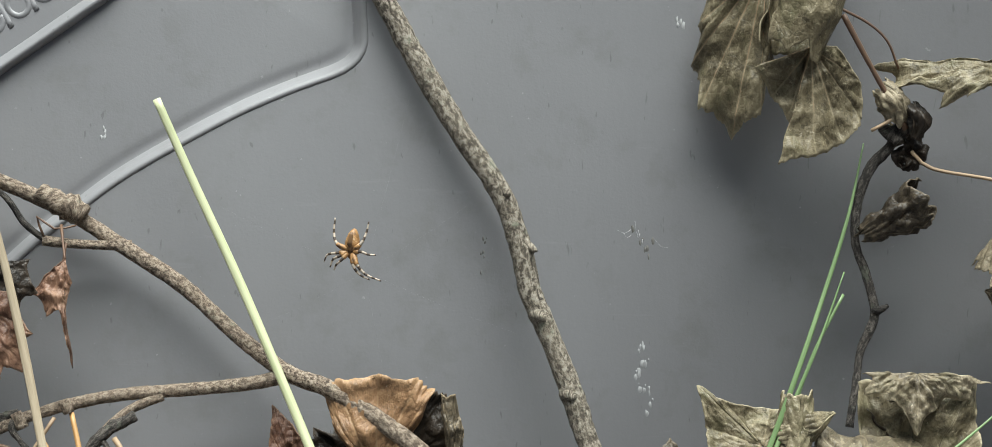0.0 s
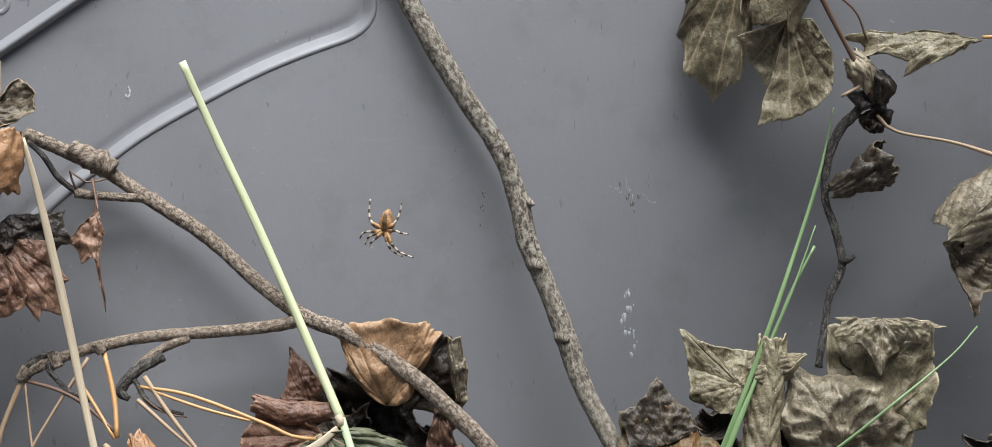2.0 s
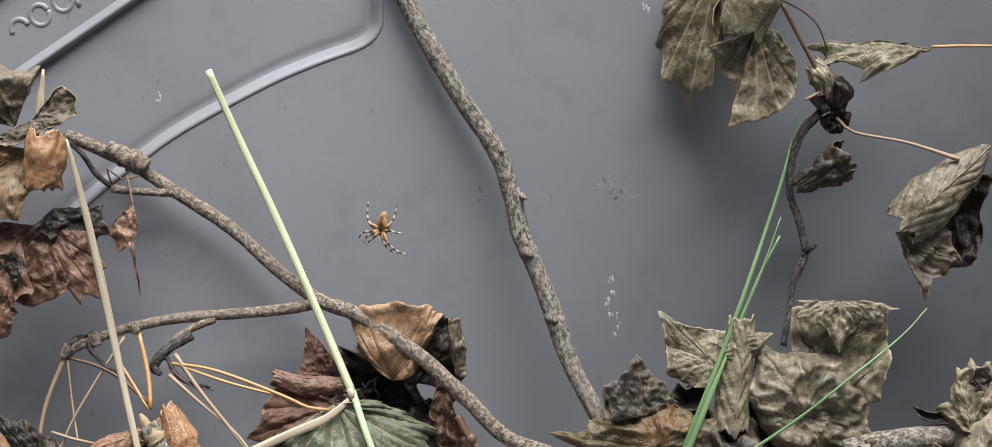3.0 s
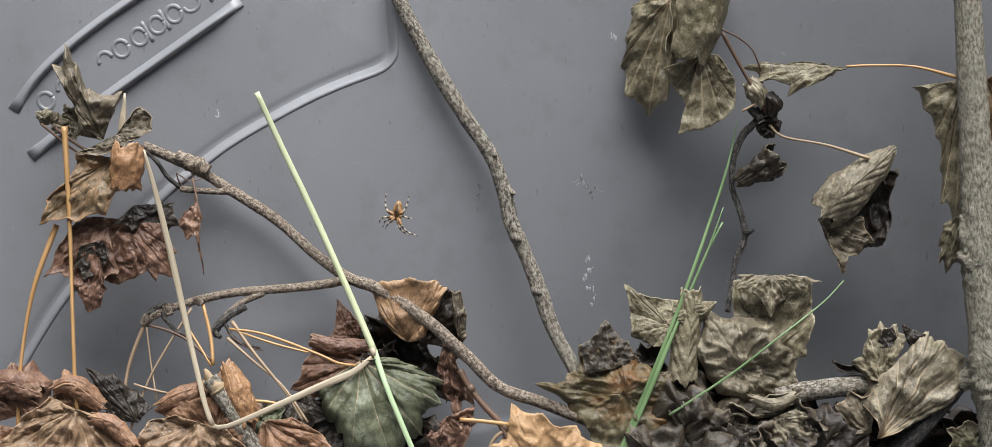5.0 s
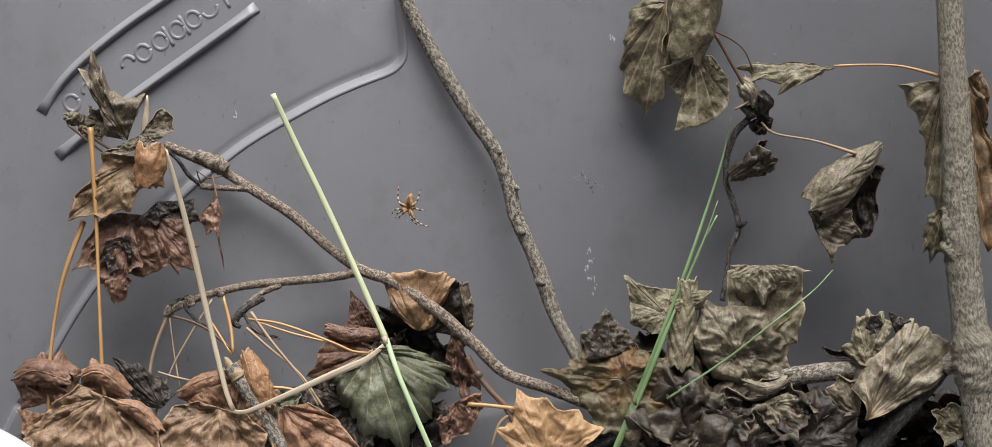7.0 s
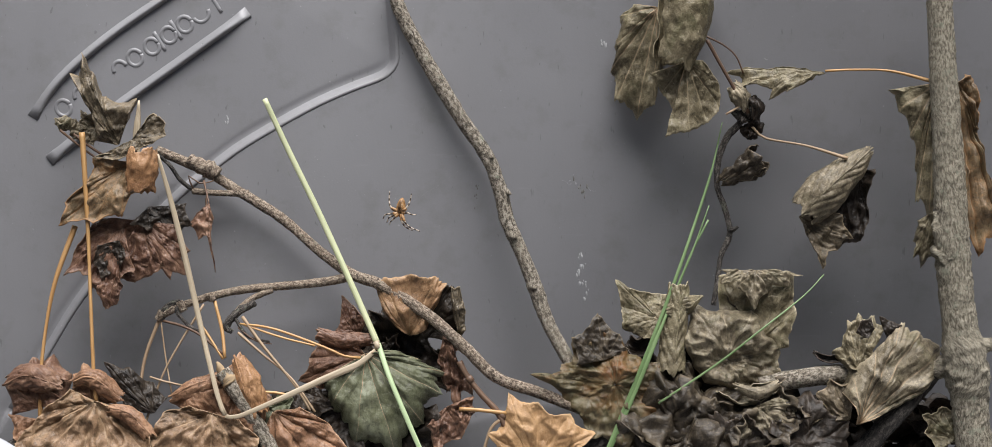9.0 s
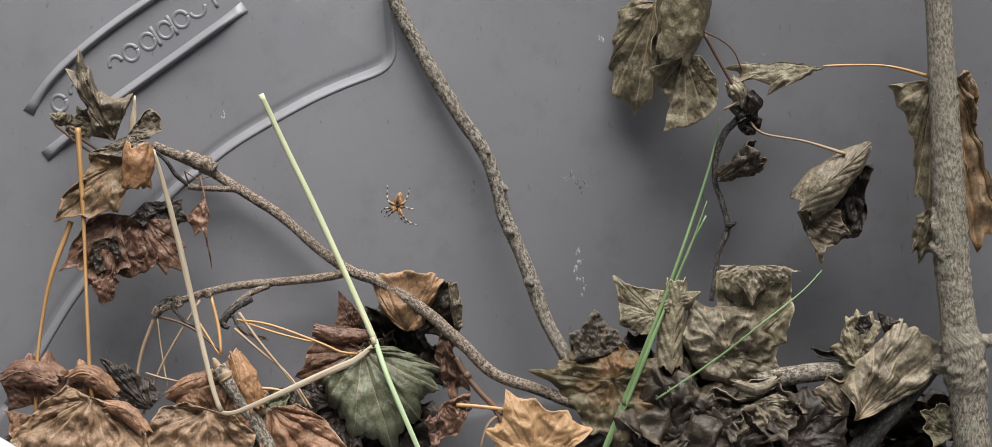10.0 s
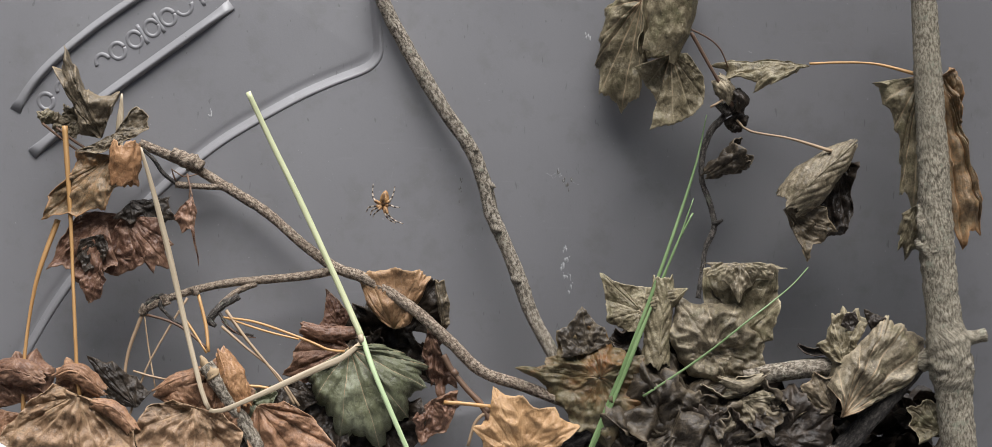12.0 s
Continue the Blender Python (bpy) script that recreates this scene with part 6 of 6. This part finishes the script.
leaf("near-black leaf filling the shaded gap under the tan hood", (-0.0211, 0.0120, 0.0023), (-0.0283, 0.0080, 0.0287), DARK_LEAF, tilt=0, bends=((0, 0.3, -3.0, 0),), crumple=0.10, seed=97, wide=0.8, size=1.0)
rolled("shrivelled dark olive leaf at the head of a vine", [(0.1589, 0.0140, 0.1802), (0.1648, 0.0160, 0.1732), (0.1681, 0.0140, 0.1635)], [0.0030, 0.0052, 0.0030], ASH_LEAF, seed=140, opening=150, around=0.8, crumple=0.28, ragged=0.2)
rolled("shrivelled dark leaf at the head of a vine", [(0.1695, 0.0140, 0.1720), (0.1739, 0.0160, 0.1658), (0.1728, 0.0140, 0.1583)], [0.0030, 0.0048, 0.0026], DARK_LEAF, seed=141, opening=60, around=0.8, crumple=0.28, ragged=0.2)


SPIDER_WAY = [
    (0, (-0.0414, 0.0400, 0.1130)),
    (0.5, (-0.0397, 0.0400, 0.1068)),
    (0.7, (-0.0406, 0.0400, 0.1047)),
    (0.9, (-0.0412, 0.0400, 0.1035)),
    (1, (-0.0323, 0.0400, 0.1051)),
    (1.5, (-0.0333, 0.0400, 0.1025)),
    (2, (-0.0334, 0.0400, 0.1029)),
    (2.5, (-0.0347, 0.0400, 0.1011)),
    (3, (-0.0377, 0.0400, 0.0991)),
    (5, (-0.0376, 0.0400, 0.1015)),
    (5.5, (-0.0382, 0.0400, 0.1003)),
    (6, (-0.0370, 0.0400, 0.1020)),
    (6.5, (-0.0363, 0.0400, 0.1030)),
    (7, (-0.0365, 0.0400, 0.1032)),
    (9, (-0.0367, 0.0400, 0.1034)),
    (9.5, (-0.0358, 0.0400, 0.1042)),
    (10, (-0.0361, 0.0400, 0.1042)),
    (10.5, (-0.0360, 0.0400, 0.1047)),
    (11, (-0.0370, 0.0400, 0.1042)),
    (11.5, (-0.0364, 0.0400, 0.1045)),
    (12, (-0.0371, 0.0400, 0.1038)),
]


def spider_material(name, stops, scale):
    n = Nodes(name, 0.6)
    uv = n.coords((0, scale, 0), "UV")
    w = n.add("TexWave", Scale=1.0, Distortion=0.6)
    w.bands_direction = "Y"
    n.link(uv, w.inputs["Vector"])
    n.color(n.ramp(w.outputs["Fac"], stops))
    return n.mat


def build_spider():
    """An orb weaver, head down; its own space has x across, z up, y into the wall."""
    root = new("spider")
    tagged(root, "small orange-brown spider with banded legs hanging in its web", "spider")
    legs_m = spider_material("banded_leg", [(0.30, (0.05, 0.035, 0.025)), (0.45, (0.30, 0.20, 0.12)), (0.65, (0.42, 0.36, 0.29))], 95)
    n = Nodes("spider_abdomen", 0.5)
    o = n.coords((1, 1, 1))
    spots = n.noise(o, 420, 4)
    n.color(n.ramp(spots, [(0.36, (0.09, 0.05, 0.025)), (0.45, (0.27, 0.14, 0.05)), (0.58, (0.38, 0.21, 0.085)), (0.68, (0.55, 0.40, 0.24))]))
    body_m = n.mat

    def ball(name, c, r, mat):
        bm = bmesh.new()
        bmesh.ops.create_uvsphere(bm, u_segments=24, v_segments=16, radius=1)
        for v in bm.verts:
            v.co.x *= r[0] * (1 - 0.30 * v.co.z if name == "abdomen" else 1)
            v.co.y *= r[1]
            v.co.z *= r[2]
            v.co += Vector(c)
        return part(name, bm, mat, root)

    abdomen = ball("abdomen", (0, -0.0005, 0.0016), (0.0027, 0.0026, 0.0046), body_m)
    ball("head", (0.0002, 0.0, -0.0030), (0.0017, 0.0015, 0.0024), spider_material("head_brown", [(0.3, (0.16, 0.08, 0.03)), (0.7, (0.38, 0.22, 0.09))], 300))
    bm = bmesh.new()
    bmesh.ops.create_cube(bm, size=1)
    bmesh.ops.subdivide_edges(bm, edges=bm.edges[:], cuts=3, use_grid_fill=True)
    for v in bm.verts:
        v.co = Vector((v.co.x * 0.0010 * (1.5 - v.co.z), v.co.y * 0.0004 - 0.0034 + 0.5 * v.co.z ** 2 * 0.001, v.co.z * 0.0050 + 0.0022))
    part("belly_mark", bm, spider_material("dark_belly", [(0.3, (0.16, 0.085, 0.035)), (0.7, (0.34, 0.20, 0.09))], 200), abdomen, "dark band down the abdomen")
    ways = [
        [(-0.0012, -0.0020), (-0.0052, -0.0004), (-0.0074, 0.0034), (-0.0080, 0.0090)],
        [(0.0012, -0.0020), (0.0042, 0.0010), (0.0052, 0.0050), (0.0054, 0.0096)],
        [(-0.0014, -0.0028), (-0.0040, -0.0052), (-0.0062, -0.0066), (-0.0070, -0.0096)],
        [(-0.0014, -0.0032), (-0.0052, -0.0040), (-0.0086, -0.0052), (-0.0096, -0.0078)],
        [(0.0012, -0.0034), (0.0024, -0.0074), (0.0050, -0.0104), (0.0092, -0.0118)],
        [(0.0014, -0.0030), (0.0036, -0.0066), (0.0074, -0.0100), (0.0138, -0.0116)],
        [(0.0014, -0.0026), (0.0046, -0.0020), (0.0070, -0.0026), (0.0102, -0.0024)],
        [(-0.0012, -0.0034), (-0.0026, -0.0064), (-0.0046, -0.0084), (-0.0052, -0.0104)],
    ]
    for way in ways:
        pts = [(x, -0.0012 - 0.0016 * math.sin(math.pi * min(1, i / 2.2)), z) for i, (x, z) in enumerate(way)]
        path = spline([Vector(p) for p in pts], 0.0006)
        leg = link_mesh("leg", tube_mesh("leg", [(path, [0.0007, 0.0006, 0.00045, 0.00028])], 7), legs_m, root)
        femur = path[:max(3, len(path) // 3)]
        tagged(link_mesh("femur", tube_mesh("femur", [(femur, [0.0010, 0.0011, 0.0008])], 8), body_m, leg), "orange-brown upper leg")
    return root


spider = build_spider()


def threads(name, label, ends, radius, material):
    lines = [(spline([pt(a), pt(((a[0] + b[0]) / 2, (a[1] + b[1]) / 2, (a[2] + b[2]) / 2 - 0.0015)), pt(b)], 0.01), radius) for a, b in ends]
    mesh = tube_mesh(name, lines, 4)
    at = lines[0][0][0]
    return tagged(link_mesh(name, based(mesh, at), material, None, at), label, "spider web")


HUB = (-0.0362, 0.0452, 0.1031)
threads("orb_web", "nearly invisible spider web threads between stick and straw", [(HUB, p) for p in ((0.0134, 0.0120, 0.1400), (0.0373, 0.0140, 0.0754), (-0.0248, 0.0270, 0.0450), (-0.1011, 0.0250, 0.1308), (-0.0782, 0.0230, 0.0819), (-0.0190, 0.0120, 0.1892))], 0.00001, FINE_SILK)
tuft_ends = []
rs = random.Random(5)
WEB_BIT = (0.0670, 0.0250, 0.1197)
for k in range(7):
    a = (WEB_BIT[0] + rs.gauss(0, 0.0028), WEB_BIT[1] + rs.gauss(0, 0.001), WEB_BIT[2] + rs.gauss(0, 0.0026))
    tuft_ends.append((a, (a[0] + rs.gauss(0, 0.0022), a[1], a[2] + rs.gauss(0, 0.0022))))
threads("silk_tuft", "small torn tuft of whitish spider silk", tuft_ends, 0.00007, CHALK)


def smear(name, label, centre, spread, count, size, material, seed):
    """Thin irregular flakes stuck on the wall."""
    rnd = random.Random(seed)
    bm = bmesh.new()
    for _ in range(count):
        u, w = centre[0] + rnd.gauss(0, spread[0]), centre[2] + rnd.gauss(0, spread[1])
        r, sides, a0 = size * rnd.uniform(0.4, 1.2), 7, rnd.uniform(0, 3)
        ring = [(u + r * rnd.uniform(0.4, 1.1) * math.cos(a0 + k * 2 * math.pi / sides), w + 2.2 * r * rnd.uniform(0.4, 1.1) * math.sin(a0 + k * 2 * math.pi / sides)) for k in range(sides)]
        low = [bm.verts.new(pt((x, wall_lift(x, z) - 0.0001, z))) for x, z in ring]
        top = [bm.verts.new(pt((u + (x - u) * 0.8, wall_lift(x, z) + 0.00008, w + (z - w) * 0.8))) for x, z in ring]
        bm.faces.new(top)
        for k in range(sides):
            bm.faces.new((low[k], low[(k + 1) % sides], top[(k + 1) % sides], top[k]))
    mesh = bpy.data.meshes.new(name)
    bmesh.ops.recalc_face_normals(bm, faces=bm.faces[:])
    bm.to_mesh(mesh)
    bm.free()
    at = pt(centre)
    return tagged(link_mesh(name, based(mesh, at), material, None, at), label, "stain", kind="stuff")


smear("chalk_smear", "chalky white drip marks on the tub wall", (0.0708, 0.0000, 0.0659), (0.0009, 0.007), 12, 0.0011, CHALK, 1)
smear("chalk_smear", "chalky white drip marks on the tub wall", (0.0743, 0.0000, 0.0583), (0.0010, 0.006), 9, 0.0010, CHALK, 2)
smear("chalk_speck", "small white speck on the tub wall", (-0.1455, 0.0000, 0.1559), (0.0008, 0.0016), 8, 0.0007, CHALK, 3)
smear("chalk_smear", "faint white scuff on the tub wall", (0.0824, 0.0000, 0.2059), (0.0026, 0.0020), 4, 0.0013, CHALK, 4)
smear("dirt_smear", "dry dirt smear on the tub wall", (0.0718, 0.0000, 0.1173), (0.0034, 0.0030), 8, 0.0010, SOIL_DIRT, 6)
smear("dirt_smear", "dry dirt smear on the tub wall", (0.0076, 0.0000, 0.1143), (0.0008, 0.004), 8, 0.0006, SOIL_DIRT, 7)


def litter(name, label, spots, material, seed):
    """Broken leaf pieces heaped on the tub's bottom, beyond counting: small curled scraps in one mesh."""
    rnd = random.Random(seed)
    verts, faces = [], []
    for (u0, u1, d0, d1, w0, w1), count in spots:
        for _ in range(count):
            c = Vector((rnd.uniform(u0, u1), -rnd.uniform(d0, d1), rnd.uniform(w0, w1)))
            size = rnd.uniform(0.008, 0.018)
            turn = Euler((rnd.uniform(-1.2, 1.2), rnd.uniform(-1.0, 1.0), rnd.uniform(0, 6.28))).to_matrix()
            k = rnd.uniform(20, 60)
            first = len(verts)
            for y in range(6):
                for x in range(6):
                    px, py = (x - 2.5) / 2.5 * size, (y - 2.5) / 2.5 * size * 0.8
                    round_ = 1 - 0.25 * ((x - 2.5) ** 2 + (y - 2.5) ** 2) / 6.25
                    q = Vector((px * round_, py * round_, k * px * px * 0.5 + size * 0.25 * noise.noise(Vector((px, py, c.x)) * 160)))
                    verts.append(tuple(TUB @ (c + turn @ q)))
            faces += [(first + y * 6 + x, first + y * 6 + x + 1, first + y * 6 + x + 7, first + y * 6 + x + 6) for y in range(5) for x in range(5)]
    mesh = bpy.data.meshes.new(name)
    mesh.from_pydata(verts, [], faces)
    for key in ("rib", "rim"):
        mesh.attributes.new(key, "FLOAT", "POINT")
    ob = link_mesh(name, mesh, material)
    return tagged(ob, label, "leaf litter", kind="stuff")


# Added near-black scraps hide the bright bottom and stand for dark, shaded gaps.
litter("leaf_litter", "dark broken leaf litter added to stand for shaded gaps over the tub bottom", [((-0.30, -0.07, 0.005, 0.045, -0.085, -0.05), 420), ((0.06, 0.36, -0.03, 0.03, -0.09, -0.05), 360), ((-0.07, 0.06, 0.0, 0.035, -0.09, -0.064), 120), ((-0.27, -0.10, 0.015, 0.028, -0.05, -0.036), 80), ((0.09, 0.30, -0.03, 0.012, -0.05, -0.012), 200)], DARK_LEAF, 3)


def motions():
    for ob, rows in ((spider, SPIDER_WAY),):
        walk(ob, [(t, Matrix.Translation(pt(p)) @ Matrix.Rotation(-LEAN, 4, "X") @ pose(0, 0, 0, 0, 0, -14) @ pose(0, 0, 0, 0, 8, 0)) for t, p in rows])


motions()
